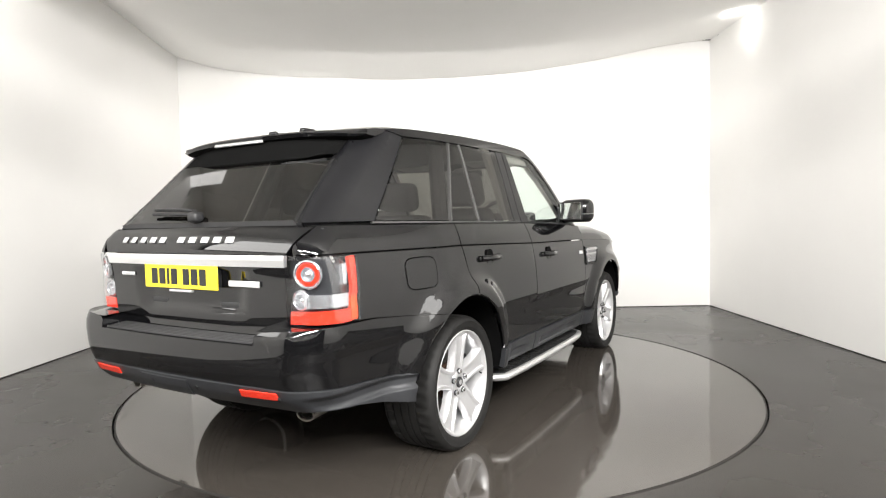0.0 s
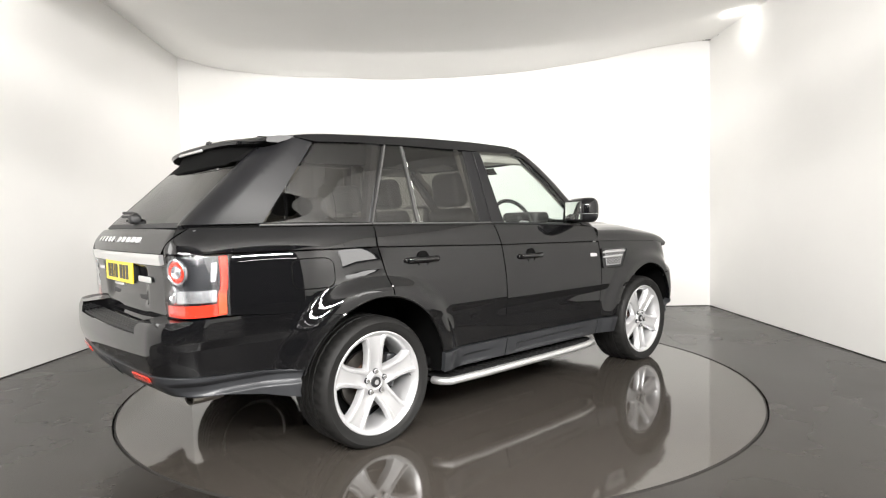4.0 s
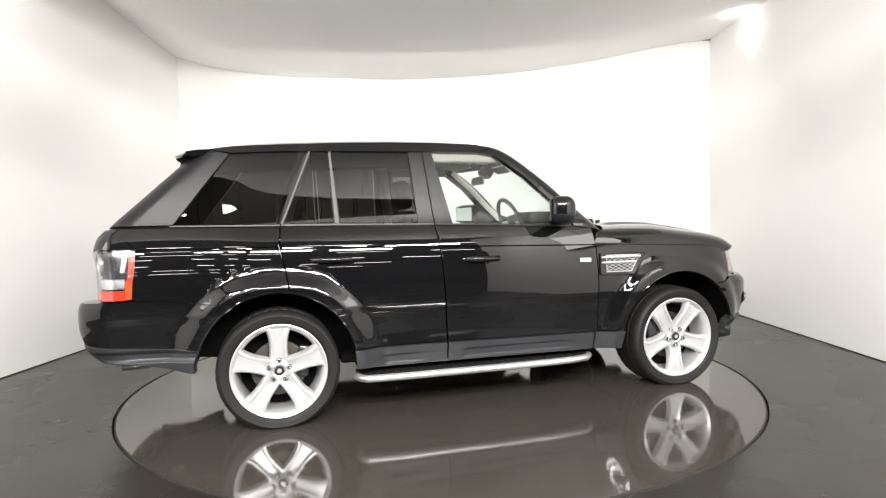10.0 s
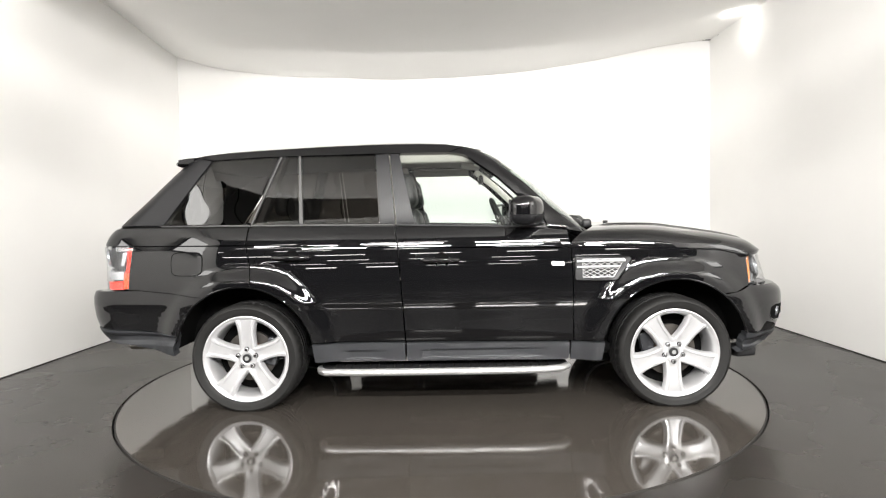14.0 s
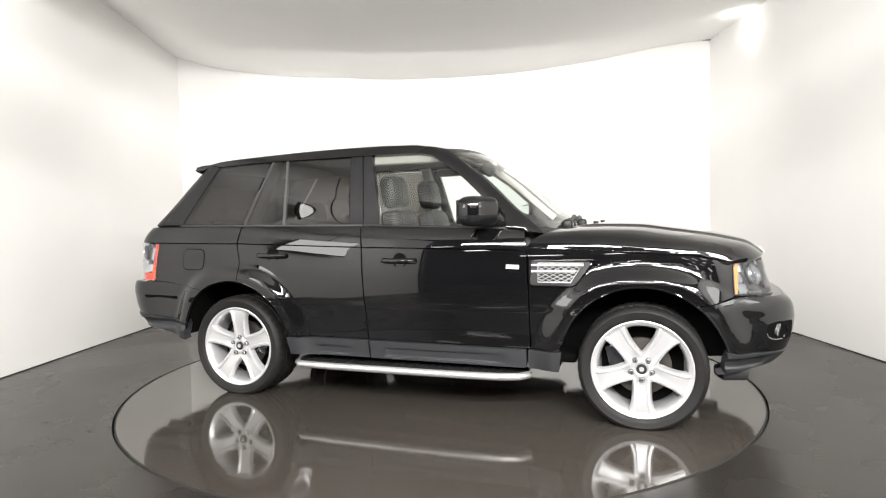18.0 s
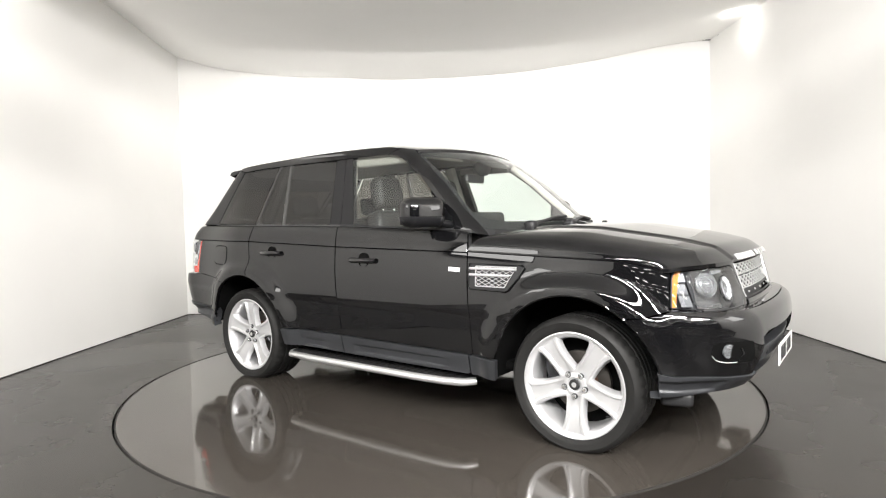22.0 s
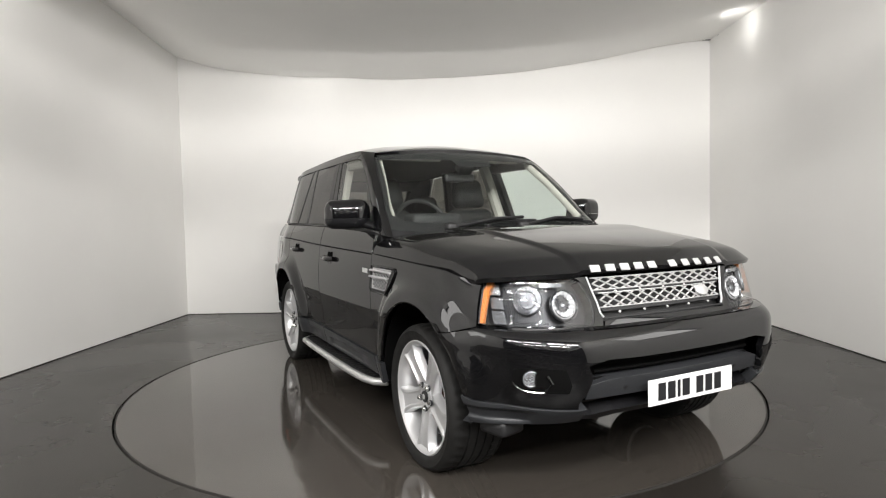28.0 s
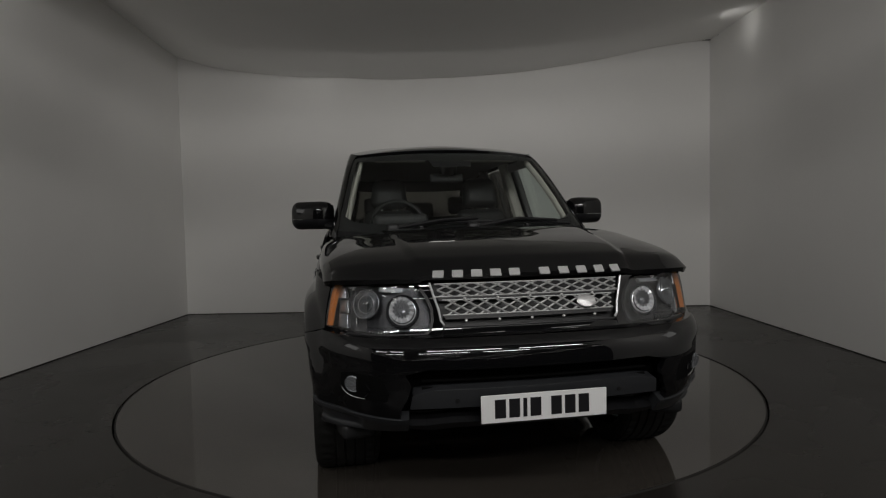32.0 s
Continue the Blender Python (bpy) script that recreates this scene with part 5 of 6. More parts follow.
    # bumper: sides stand higher than the loading step
    ax = lambda z: qb(arch_x(z, -HUB_X, False), z)
    low = 0.588
    side = [(0.585, low - 0.005), (0.80, low - 0.008), (qb(-1.95, 0.55), 0.552), (ax(0.535), 0.535), (ax(0.62), 0.62), (ax(0.70), 0.70), (ax(0.775), 0.775), (qb(-1.62, 0.782), 0.782), (qb(-1.85, 0.804), 0.804), (qb(-2.08, 0.822), 0.822), (0.90, 0.822), (0.70, 0.814), (0.618, 0.808), (0.585, 0.79)]
    bumper = panel("rear_bumper", None, QB, PAINT, car, "glossy black rear bumper", depth=0.03, gap=0, du=0.026, dv=0.02, pieces=[
        [(-0.585, low - 0.005), (0.585, low - 0.005), (0.585, 0.755), (-0.585, 0.755)], side, [(-a, b) for a, b in side][::-1]])
    bm = bmesh.new()
    xs = [-0.585 + 1.17 * i / 20 for i in range(21)]
    a = [bm.verts.new(QB(y, 0.755)) for y in xs]
    b = [bm.verts.new(QB(y, 0.755) + Vector((0.13, 0, 0.012))) for y in xs]
    c = [bm.verts.new(QB(y, 0.755) + Vector((0.14, 0, 0.07))) for y in xs]
    for r0, r1 in ((a, b), (b, c)):
        for i in range(20):
            bm.faces.new((r0[i], r0[i + 1], r1[i + 1], r1[i]))
    part("loading_step", bm, PAINT, bumper, "ledge of the rear bumper")
    for s in (-1, 1):
        e = [QB(s * 0.585, 0.755), QB(s * 0.585, 0.792)]
        bm = bmesh.new()
        pts = [e[0], e[1], e[1] + Vector((0.14, 0, 0.03)), e[0] + Vector((0.14, 0, 0.012))]
        bm.faces.new([bm.verts.new(p) for p in pts])
        g = bmesh.ops.extrude_face_region(bm, geom=bm.faces[:])
        bmesh.ops.translate(bm, vec=(0, -s * 0.004, 0), verts=[v for v in g["geom"] if isinstance(v, bmesh.types.BMVert)])
        part("step_cheek", bm, PAINT, bumper)
        # top of the bumper's shoulder
        bm = bmesh.new()
        qs = [0.585, 0.63, 0.70, 0.80, 0.90, 0.97]
        r0 = [bm.verts.new(QB(s * q, 0.81)) for q in qs]
        r1 = [bm.verts.new(RB(s * (q - 0.03), 0.822) + Vector((0.05, 0, 0))) for q in qs]
        for i in range(len(qs) - 1):
            bm.faces.new((r0[i], r0[i + 1], r1[i + 1], r1[i]))
        part("bumper_shoulder", bm, PAINT, bumper)
    tread = bmesh.new()
    for k in range(6):
        pts = [QB(y, 0.757) + Vector((0.018 + 0.018 * k, 0, 0.0022 + 0.0016 * k)) for y in [-0.56 + 1.12 * i / 18 for i in range(19)]]
        tube([tuple(p) for p in pts], 0.006, 6, tread)
    part("step_tread", tread, PLASTIC, bumper, "ribbed black rubber tread")
    lower = [(-0.97, 0.47), (-0.6, 0.478), (-0.30, 0.478), (-0.26, 0.49), (0.10, 0.49), (0.14, 0.478), (0.6, 0.478), (0.97, 0.47), (qb(-2.0, 0.44), 0.440), (ax(0.405), 0.405), (ax(0.532), 0.532), (qb(-1.95, 0.55), 0.549), (0.80, low - 0.012), (0.585, low - 0.008),
             (-0.585, low - 0.008), (-0.80, low - 0.012), (-qb(-1.95, 0.55), 0.549), (-ax(0.532), 0.532), (-ax(0.405), 0.405), (-qb(-2.0, 0.44), 0.440)]

    def dish(q, z):
        p = QB(q, z)
        a = abs(q)
        k = smooth01((a - 0.75) / 0.12) * (1 - smooth01((a - 1.35) / 0.2))
        d = 0.010 - 0.02 * k * smooth01((z - 0.475) / 0.02) * (1 - smooth01((z - 0.525) / 0.02))
        n = Vector((p.x + 1.9, p.y * 1.6, 0))
        return p + n.normalized() * d
    skirt = panel("bumper_skirt", lower, dish, CLAD, bumper, "dark grey lower skirt", depth=0.06, gap=0.001, du=0.04, dv=0.012)
    for s in (-1, 1):
        m = lambda q, z, s=s: QB(q * s, z)
        panel("reflector", [(0.47, 0.541), (0.69, 0.544), (0.69, 0.572), (0.47, 0.569)], m, RED, skirt, "red reflector", off=0.014, depth=0.006, gap=0)
        for q in (0.17, 0.69):
            part("parking_sensor", disc_on(m, q, 0.545, [(0.011, 0), (0.011, 0.003), (0.001, 0.004)], 0.010, 14), PLASTIC, skirt, "small round sensor")
        tip = lathe([(0.028, 0.0), (0.033, 0.0), (0.034, -0.14), (0.03, -0.16), (0.026, -0.16), (0.027, -0.004)], 28, close=True)
        bmesh.ops.scale(tip, vec=(1.35, 1, 0.9), verts=tip.verts)
        bmesh.ops.transform(tip, matrix=pose(-2.27, s * -0.60, 0.392) @ Euler((0, 0, radians(90 + 8 * s))).to_matrix().to_4x4(), verts=tip.verts)
        part("exhaust_tip", tip, EXHAUST, bumper, "oval dull steel exhaust tip")
    panel("tow_cover", [(-0.245, 0.495), (0.095, 0.495), (0.115, 0.575), (-0.265, 0.575)], QB, CLAD, skirt, "removable tow cover", off=0.013, depth=0.01, gap=0.002)
    panel("rear_under", [(-0.7, 0.44), (0.7, 0.44), (0.8, 0.49), (-0.8, 0.49)], QB, PLASTIC, bumper, "black underside", off=-0.10, depth=0.02, gap=0)
    # rear window, surround, wiper, spoiler
    panel("rear_window", [(-0.66, 1.250), (0.66, 1.250), (0.64, 1.36), (0.585, 1.55), (0.56, 1.640), (-0.56, 1.640), (-0.585, 1.55), (-0.64, 1.36)], REARGLASS, TINT, gate, "dark tinted rear window", off=-0.001, depth=0.004, gap=0.001)
    for s in (-1, 1):
        panel("rear_window_edge", [(s * 0.662, 1.238), (s * 0.72, 1.238), (s * 0.70, 1.36), (s * 0.645, 1.55), (s * 0.615, 1.66), (s * 0.562, 1.66), (s * 0.587, 1.55), (s * 0.642, 1.36)][::-s], REARGLASS, PAINT, gate, "", depth=0.03, gap=0, off=-0.001)
    panel("rear_window_edge", [(-0.70, 1.228), (0.70, 1.228), (0.66, 1.249), (-0.66, 1.249)], REARGLASS, PLASTIC, gate, "", depth=0.03, gap=0)
    # the dark hollow under the spoiler, painted as a band on the glass
    panel("window_shade", [(-0.60, 1.555), (0.60, 1.555), (0.575, 1.66), (-0.575, 1.66)], REARGLASS, VOID, gate, "near-black band that paints the shade under the spoiler", off=0.0015, depth=0.002, gap=0)
    n = Vector((-0.79, 0, 0.61))
    arm = [REARGLASS(q, z) + n * 0.03 for q, z in ((-0.02, 1.262), (-0.05, 1.285), (-0.16, 1.292), (-0.42, 1.298))]
    wiper = part("rear_wiper", tube([tuple(p) for p in arm], 0.011, 8, flat=0.7), PLASTIC, gate, "black rear wiper")
    part("wiper_blade", tube([tuple(REARGLASS(q, 1.275 + 0.02 * (-q)) + n * 0.016) for q in (-0.04, -0.15, -0.28, -0.44)], 0.008, 6), PLASTIC, wiper)
    part("wiper_hub", rbox(0.06, 0.06, 0.05, Matrix.Translation(REARGLASS(-0.02, 1.262) + n * 0.02), 0.015, 3), PLASTIC, wiper)
    build_spoiler()
    return gate


LETTERS_REAR = [0.535, 0.45, 0.36, 0.27, 0.185, 0.03, -0.06, -0.155, -0.245, -0.335]


def build_spoiler():
    bm = bmesh.new()
    rows = []
    n = 28
    for i in range(n + 1):
        y = -0.665 + 1.33 * i / n
        a = abs(y) / 0.665
        x0 = -1.70 + 0.03 * a * a
        x1 = -1.975 + 0.10 * a ** 4
        zt = 1.700 - 0.028 * a ** 2 + DZ
        zr = 1.668 - 0.030 * a ** 3 + DZ
        e = 1 - 0.6 * a ** 4
        if i in (0, n):
            zr, e = zt - 0.027, 0.1
        rows.append([bm.verts.new(v) for v in (
            (x0, y, zt + 0.012), (-1.80, y, zt + 0.006), (-1.86, y, zt - 0.004), (x1 + 0.015, y, zr + 0.010), (x1, y, zr), (x1 + 0.010, y, zr - 0.018 * e), (-1.92 + 0.06 * a ** 4, y, zr - 0.030 * e), (-1.88 + 0.04 * a ** 4, y, zr - 0.042 * e), (-1.80, y, zr - 0.040 * e))])
    low = bmesh.new()
    for a, b in zip(rows, rows[1:]):
        for k in range(5):
            bm.faces.new((a[k], a[k + 1], b[k + 1], b[k]))
        for k in range(5, 8):
            low.faces.new([low.verts.new(v.co) for v in (a[k], a[k + 1], b[k + 1], b[k])])
    for row in (rows[0], rows[-1]):
        bm.faces.new(row)
    bmesh.ops.remove_doubles(low, verts=low.verts[:], dist=1e-5)
    ob = part("roof_spoiler", bm, PAINT, car, "glossy black roof spoiler over the rear window")
    part("spoiler_base", low, VOID, ob, "black underside of the spoiler")
    box = bmesh.new()
    section = [(-1.74, 1.660), (-1.945, 1.636), (-1.958, 1.600), (-1.988, 1.550), (-1.996, 1.530), (-1.985, 1.520), (-1.90, 1.58), (-1.78, 1.64)]
    rings = []
    for i in range(25):
        y = -0.60 + 1.20 * i / 24
        a = abs(y) / 0.60
        rings.append([box.verts.new((min(x + 0.105 * a ** 3, -1.70), y, z + (0.018 * a ** 6 if z < 1.6 else -0.012 * a ** 2))) for x, z in section])
    for a, b in zip(rings, rings[1:]):
        for k in range(len(section)):
            l = (k + 1) % len(section)
            box.faces.new((a[k], b[k], b[l], a[l]))
    box.faces.new(rings[0])
    box.faces.new(rings[-1][::-1])
    bmesh.ops.recalc_face_normals(box, faces=box.faces[:])
    part("spoiler_box", box, VOID, ob, "black body under the spoiler")
    part("washer_nozzle", rbox(0.03, 0.05, 0.018, pose(-1.945, -0.14, 1.668, 0, 20), 0.006), PLASTIC, ob, "small black washer nozzle")
    part("brake_light", rbox(0.012, 0.36, 0.017, pose(-1.966, 0.10, 1.648 + DZ, 0, 25), 0.004), SILVER, ob, "clear high brake light")


tailgate = build_rear()


# ---- wheels ----
def build_wheel(x, y, turn, parent):
    """One wheel; its outer face looks to -y before it is placed."""
    flip = y > 0
    m = pose(x, y, 0.343) @ (Matrix.Rotation(math.pi, 4, "Z") if flip else Matrix.Identity(4)) @ Matrix.Rotation(radians(turn), 4, "Y")

    def put(name, bm, mat, par, label=""):
        bmesh.ops.transform(bm, matrix=m, verts=bm.verts)
        if name == "tyre":
            for v in bm.verts:
                v.co.z = max(v.co.z, 0.001)
        return part(name, bm, mat, par, label)
    rim = put("wheel", lathe([(0.268, -0.002), (0.276, -0.006), (0.281, -0.004), (0.282, 0.006), (0.276, 0.014), (0.262, 0.016), (0.252, 0.03), (0.244, 0.09), (0.240, 0.20), (0.236, 0.20), (0.238, 0.09), (0.246, 0.028), (0.256, 0.010)], 80, close=True), ALLOY, parent, "five-spoke silver alloy wheel")
    prof = [(0.272, 0.012), (0.279, 0.000), (0.290, -0.010), (0.307, -0.017), (0.324, -0.018), (0.329, -0.0205), (0.334, -0.018), (0.344, -0.011), (0.352, 0.001), (0.3575, 0.014)]
    for k in range(5):
        a = 0.035 + 0.045 * k
        prof += [(0.360, a), (0.360, a + 0.034), (0.351, a + 0.036), (0.351, a + 0.043)]
    prof += [(0.358, 0.262), (0.350, 0.272), (0.325, 0.284), (0.295, 0.284), (0.270, 0.262)]
    rubber = lathe(prof, 168, close=True)
    for v in rubber.verts:
        rr = math.hypot(v.co.x, v.co.z)
        k = int(round((math.atan2(v.co.z, v.co.x) % (2 * math.pi)) / (2 * math.pi) * 168))
        if rr > 0.3545 and (v.co.y < 0.075 or v.co.y > 0.21) and (k + (1 if v.co.y > 0.04 else 0)) % 4 == 0:
            v.co.x *= 0.351 / rr
            v.co.z *= 0.351 / rr
    put("tyre", rubber, RUBBER, rim, "black tyre with a low sidewall")
    # spokes: widening towards the rim, with a hollow along the middle
    for k in range(5):
        bm = bmesh.new()
        rs = [0.030, 0.060, 0.095, 0.13, 0.17, 0.205, 0.232, 0.252, 0.266]
        hw = [0.030, 0.052, 0.050, 0.049, 0.051, 0.056, 0.064, 0.077, 0.094]
        yo = [0.030, 0.028, 0.022, 0.016, 0.010, 0.006, 0.004, 0.003, 0.003]
        cols = [(-1.10, 0.045), (-1.0, 0.010), (-0.88, 0.001), (-0.66, 0.0), (-0.50, 0.010), (0.0, 0.012), (0.50, 0.010), (0.66, 0.0), (0.88, 0.001), (1.0, 0.010), (1.10, 0.045)]
        rows = []
        for r, h, o in zip(rs, hw, yo):
            deep = 1.0 if r > 0.08 else 0.3
            row = []
            for c, d in cols:
                t = c * h
                lim = math.sqrt(max(0.0, 0.266 ** 2 - t * t)) if r > 0.25 else 9
                rr = min(r, lim)
                row.append(bm.verts.new((t, o + (d if abs(c) >= 1 else d * deep), rr)))
            rows.append(row)
        for a, b in zip(rows, rows[1:]):
            for i in range(len(cols) - 1):
                bm.faces.new((a[i], a[i + 1], b[i + 1], b[i]))
        bmesh.ops.rotate(bm, cent=(0, 0, 0), matrix=Matrix.Rotation(2 * math.pi * k / 5, 3, "Y"), verts=bm.verts)
        put("spoke", bm, ALLOY, rim)
    put("hub", lathe([(0.060, 0.06), (0.066, 0.034), (0.060, 0.026), (0.040, 0.022), (0.034, 0.026), (0.001, 0.027)], 40), ALLOY, rim)
    put("centre_cap", lathe([(0.029, 0.026), (0.029, 0.019), (0.026, 0.016), (0.001, 0.0145)], 32), PLASTIC, rim, "dark centre cap")
    put("cap_badge", lathe([(0.014, 0.016), (0.013, 0.0135), (0.001, 0.013)], 20), SILVER, rim)
    for k in range(5):
        a = 2 * math.pi * k / 5
        bm = lathe([(0.0125, 0.028), (0.0125, 0.014), (0.010, 0.010), (0.001, 0.010)], 12)
        bmesh.ops.translate(bm, vec=(0.060 * math.sin(a), 0, 0.060 * math.cos(a)), verts=bm.verts)
        put("wheel_nut", bm, CHROME, rim, "chrome wheel nut")
        bm = lathe([(0.016, 0.0285), (0.016, 0.0205), (0.0145, 0.0200), (0.0135, 0.027)], 14)
        bmesh.ops.translate(bm, vec=(0.060 * math.sin(a), 0, 0.060 * math.cos(a)), verts=bm.verts)
        put("nut_well", bm, LAMP_DARK, rim)
    put("brake_disc", lathe([(0.165, 0.105), (0.165, 0.13), (0.09, 0.13), (0.09, 0.105)], 48), STEEL, rim, "worn brake disc")
    put("disc_bell", lathe([(0.10, 0.115), (0.094, 0.088), (0.001, 0.085)], 36), RUST, rim, "rusty brake bell")
    cal = rbox(0.09, 0.075, 0.19, pose(0.145 if x < 0 else -0.145, 0.115, 0.03, 0, 12 if x < 0 else -12), 0.02, 2)
    bmesh.ops.rotate(cal, cent=(0, 0, 0), matrix=Matrix.Rotation(radians(-turn), 3, "Y"), verts=cal.verts)
    put("brake_caliper", cal, LAMP_DARK, rim, "dark brake caliper")
    # near-black disc added to darken the wheel's inside behind the spokes
    put("dust_shield", lathe([(0.232, 0.165), (0.232, 0.180), (0.001, 0.180), (0.001, 0.165)], 36), VOID, rim, "added dark disc for the shade inside the wheel")
    put("valve", tube([(0.235, 0.02, 0.0), (0.222, 0.0, 0.0)], 0.004, 6), PLASTIC, rim)
    return rim


for wx, wy, turn in ((-HUB_X, -0.885, 0), (HUB_X, -0.898, 36), (-HUB_X, 0.885, 20), (HUB_X, 0.898, -15)):
    build_wheel(wx, wy, turn, car)


# ---- underside, wheel housings, steps ----
def build_under():
    for xw in (-HUB_X, HUB_X):
        for s in (-1, 1):
            bm = bmesh.new()
            n = 24
            a0, a1 = (4, 184) if xw > 0 else (-4, 173)
            ring = []
            for i in range(n + 1):
                a = radians(a0 + (a1 - a0) * i / n)
                r = ARCH + 0.006
                x, z = xw + r * math.cos(a), HUB_Z + r * math.sin(a)
                sh = BUMPER if (x > 1.70 or x < -1.66) else BODY
                yo = min(0.905, abs(sh.side(x, max(z, 0.36)).y) - 0.014)
                ring.append([bm.verts.new((x, s * yy, zm(z))) for yy in (yo, yo - 0.04, 0.60)])
            for a, b in zip(ring, ring[1:]):
                for k in range(2):
                    bm.faces.new((a[k], a[k + 1], b[k + 1], b[k]))
            bm.faces.new([r[2] for r in ring])
            part("wheel_housing", bm, VOID, car, "dark wheel housing")
            # rolled lip of the arch
            lip = []
            for i in range(25):
                a = radians((4 if xw > 0 else 12) + (172 - (4 if xw > 0 else 12)) * i / 24)
                x, z = xw + ARCH * math.cos(a), HUB_Z + ARCH * math.sin(a)
                if z < 0.47:
                    continue
                sh = BUMPER if (x > 1.70 or x < -1.66) else BODY
                p = sh.side(x, max(z, 0.5))
                lip.append((x, s * (abs(p.y) - 0.008), zm(z)))
            part("arch_lip", tube(lip, 0.009, 8), PAINT, car, "rolled edge of the wheel arch")
    part("floor_pan", rbox(3.3, 1.10, 0.10, pose(0.0, 0, 0.37), 0.03), VOID, car, "dark underside")
    part("side_pan", rbox(2.0, 1.56, 0.06, pose(0.0, 0, 0.36), 0.02), VOID, car, "dark underside")
    for s in (-1, 1):
        # added dark box: stops light through the joint between the mouldings
        part("sill_beam", rbox(1.74, 0.03, 0.16, pose(-0.01, s * 0.80, 0.405), 0.01), VOID, car, "added dark backing that keeps light out of the sill joint")
    part("gearbox", rbox(1.2, 0.4, 0.10, pose(0.2, 0.0, 0.33), 0.04), VOID, car)
    part("rear_axle", tube([(-HUB_X, -0.75, 0.33), (-HUB_X, 0.75, 0.33)], 0.05), VOID, car)
    part("front_axle", tube([(HUB_X, -0.75, 0.33), (HUB_X, 0.75, 0.33)], 0.05), VOID, car)
    for s in (-1, 1):
        sp = [(-0.905, 0.79), (-0.89, 0.85), (-0.855, 0.890), (-0.6, 0.905), (0.0, 0.908), (0.35, 0.905), (0.55, 0.892), (0.66, 0.862), (0.71, 0.80)]
        board = bmesh.new()
        top, bot = [], []
        for x, y in sp:
            top.append(board.verts.new((x, s * y, 0.272)))
            bot.append(board.verts.new((x, s * y, 0.240)))
        for a, b, c, d in zip(top, top[1:], bot[1:], bot):
            board.faces.new((a, b, c, d))
        it = [board.verts.new((x, s * 0.70, 0.272)) for x, y in sp]
        ib = [board.verts.new((x, s * 0.70, 0.240)) for x, y in sp]
        for k in range(len(sp) - 1):
            board.faces.new((top[k], top[k + 1], it[k + 1], it[k]))
            board.faces.new((bot[k], bot[k + 1], ib[k + 1], ib[k]))
        step = part("side_step", board, PLASTIC, car, "side step with a bright aluminium edge")
        edge = [(x, s * (y + 0.006), 0.251) for x, y in sp]
        part("step_edge", tube(edge, 0.026, 12, flat=0.9), ALU, step, "bright aluminium edge")
        ribs = bmesh.new()
        for k in range(26):
            x = -0.80 + 0.055 * k
            rbox(0.012, 0.11, 0.006, pose(x, s * 0.825, 0.274), 0.001, 1, ribs)
        part("step_ribs", ribs, RUBBER, step)


build_under()


# ---- door mirrors, wipers ----
def build_mirrors():
    for i, s in enumerate((-1, 1)):
        bm = rbox(0.165, 0.285, 0.180, None, 0.060, 5)
        for v in bm.verts:
            if v.co.x > 0:
                v.co.x *= 1.0 - 1.2 * (v.co.z + 0.0) ** 2 * 6
                v.co.y *= 1 - 0.25 * max(0, v.co.x) / 0.1
        at = pose(0.452, s * 0.945, 1.262, 0, 0, s * 25)
        bmesh.ops.transform(bm, matrix=at, verts=bm.verts)
        up = bm.copy()
        zc = 1.238
        bmesh.ops.bisect_plane(bm, geom=bm.verts[:] + bm.edges[:] + bm.faces[:], plane_co=(0, 0, zc), plane_no=(0, 0, 1), clear_inner=True)
        ob = part("door_mirror", bm, PAINT, front_door[i], "gloss black mirror cap")
        bmesh.ops.bisect_plane(up, geom=up.verts[:] + up.edges[:] + up.faces[:], plane_co=(0, 0, zc - 0.002), plane_no=(0, 0, 1), clear_outer=True)
        bmesh.ops.scale(up, vec=(1, 1, 1), verts=up.verts)
        part("mirror_base", up, SATIN, ob, "satin black mirror base")
        part("mirror_arm", tube([(0.49, s * 0.88, 1.205), (0.53, s * 0.82, 1.190), (0.55, s * 0.77, 1.180)], 0.035, 12, flat=0.7), SATIN, ob, "satin black mirror arm")
        part("mirror_sail", prism([(0.44, 1.170), (0.60, 1.150), (0.58, 1.22), (0.50, 1.295), (0.46, 1.28)], s * 0.795, s * 0.765, 0.008), SATIN, ob, "black triangle at the mirror's foot")
        part("mirror_glass", rbox(0.006, 0.215, 0.128, at @ pose(-0.083, 0, -0.002), 0.002, 1), MIRROR, ob, "mirror glass")
        part("mirror_rim", rbox(0.012, 0.232, 0.142, at @ pose(-0.078, 0, -0.002), 0.004, 1), PLASTIC, ob)


build_mirrors()


def build_wipers():
    panel("cowl", [(-0.76, 1.11), (0.76, 1.11), (0.74, 1.165), (-0.74, 1.165)], lambda q, z: UPPER.front_at(q, z), PLASTIC, car, "black panel under the windscreen", off=-0.004, depth=0.02, gap=0)
    n = Vector((0.70, 0, 0.71))
    for a, b, c in (((0.46, 1.170), (0.16, 1.205), (-0.06, 1.222)), ((-0.02, 1.170), (-0.32, 1.205), (-0.58, 1.200))):
        pts = [SCREEN(q, z) + n * k for (q, z), k in ((a, 0.030), (b, 0.045), (c, 0.030))]
        arm = part("wiper", tube([tuple(p) for p in pts], 0.017, 8, flat=0.6), PLASTIC, car, "black windscreen wiper")
        blade = [SCREEN(q, z) + n * 0.016 for q, z in ((a[0] + 0.02, a[1] + 0.016), (b[0], b[1] + 0.006), (c[0] - 0.10, c[1] - 0.012))]
        part("wiper_blade", tube([tuple(p) for p in blade], 0.011, 6), PLASTIC, arm)
        part("wiper_pivot", rbox(0.065, 0.075, 0.06, Matrix.Translation(pts[0]), 0.02, 3), PLASTIC, arm)


build_wipers()


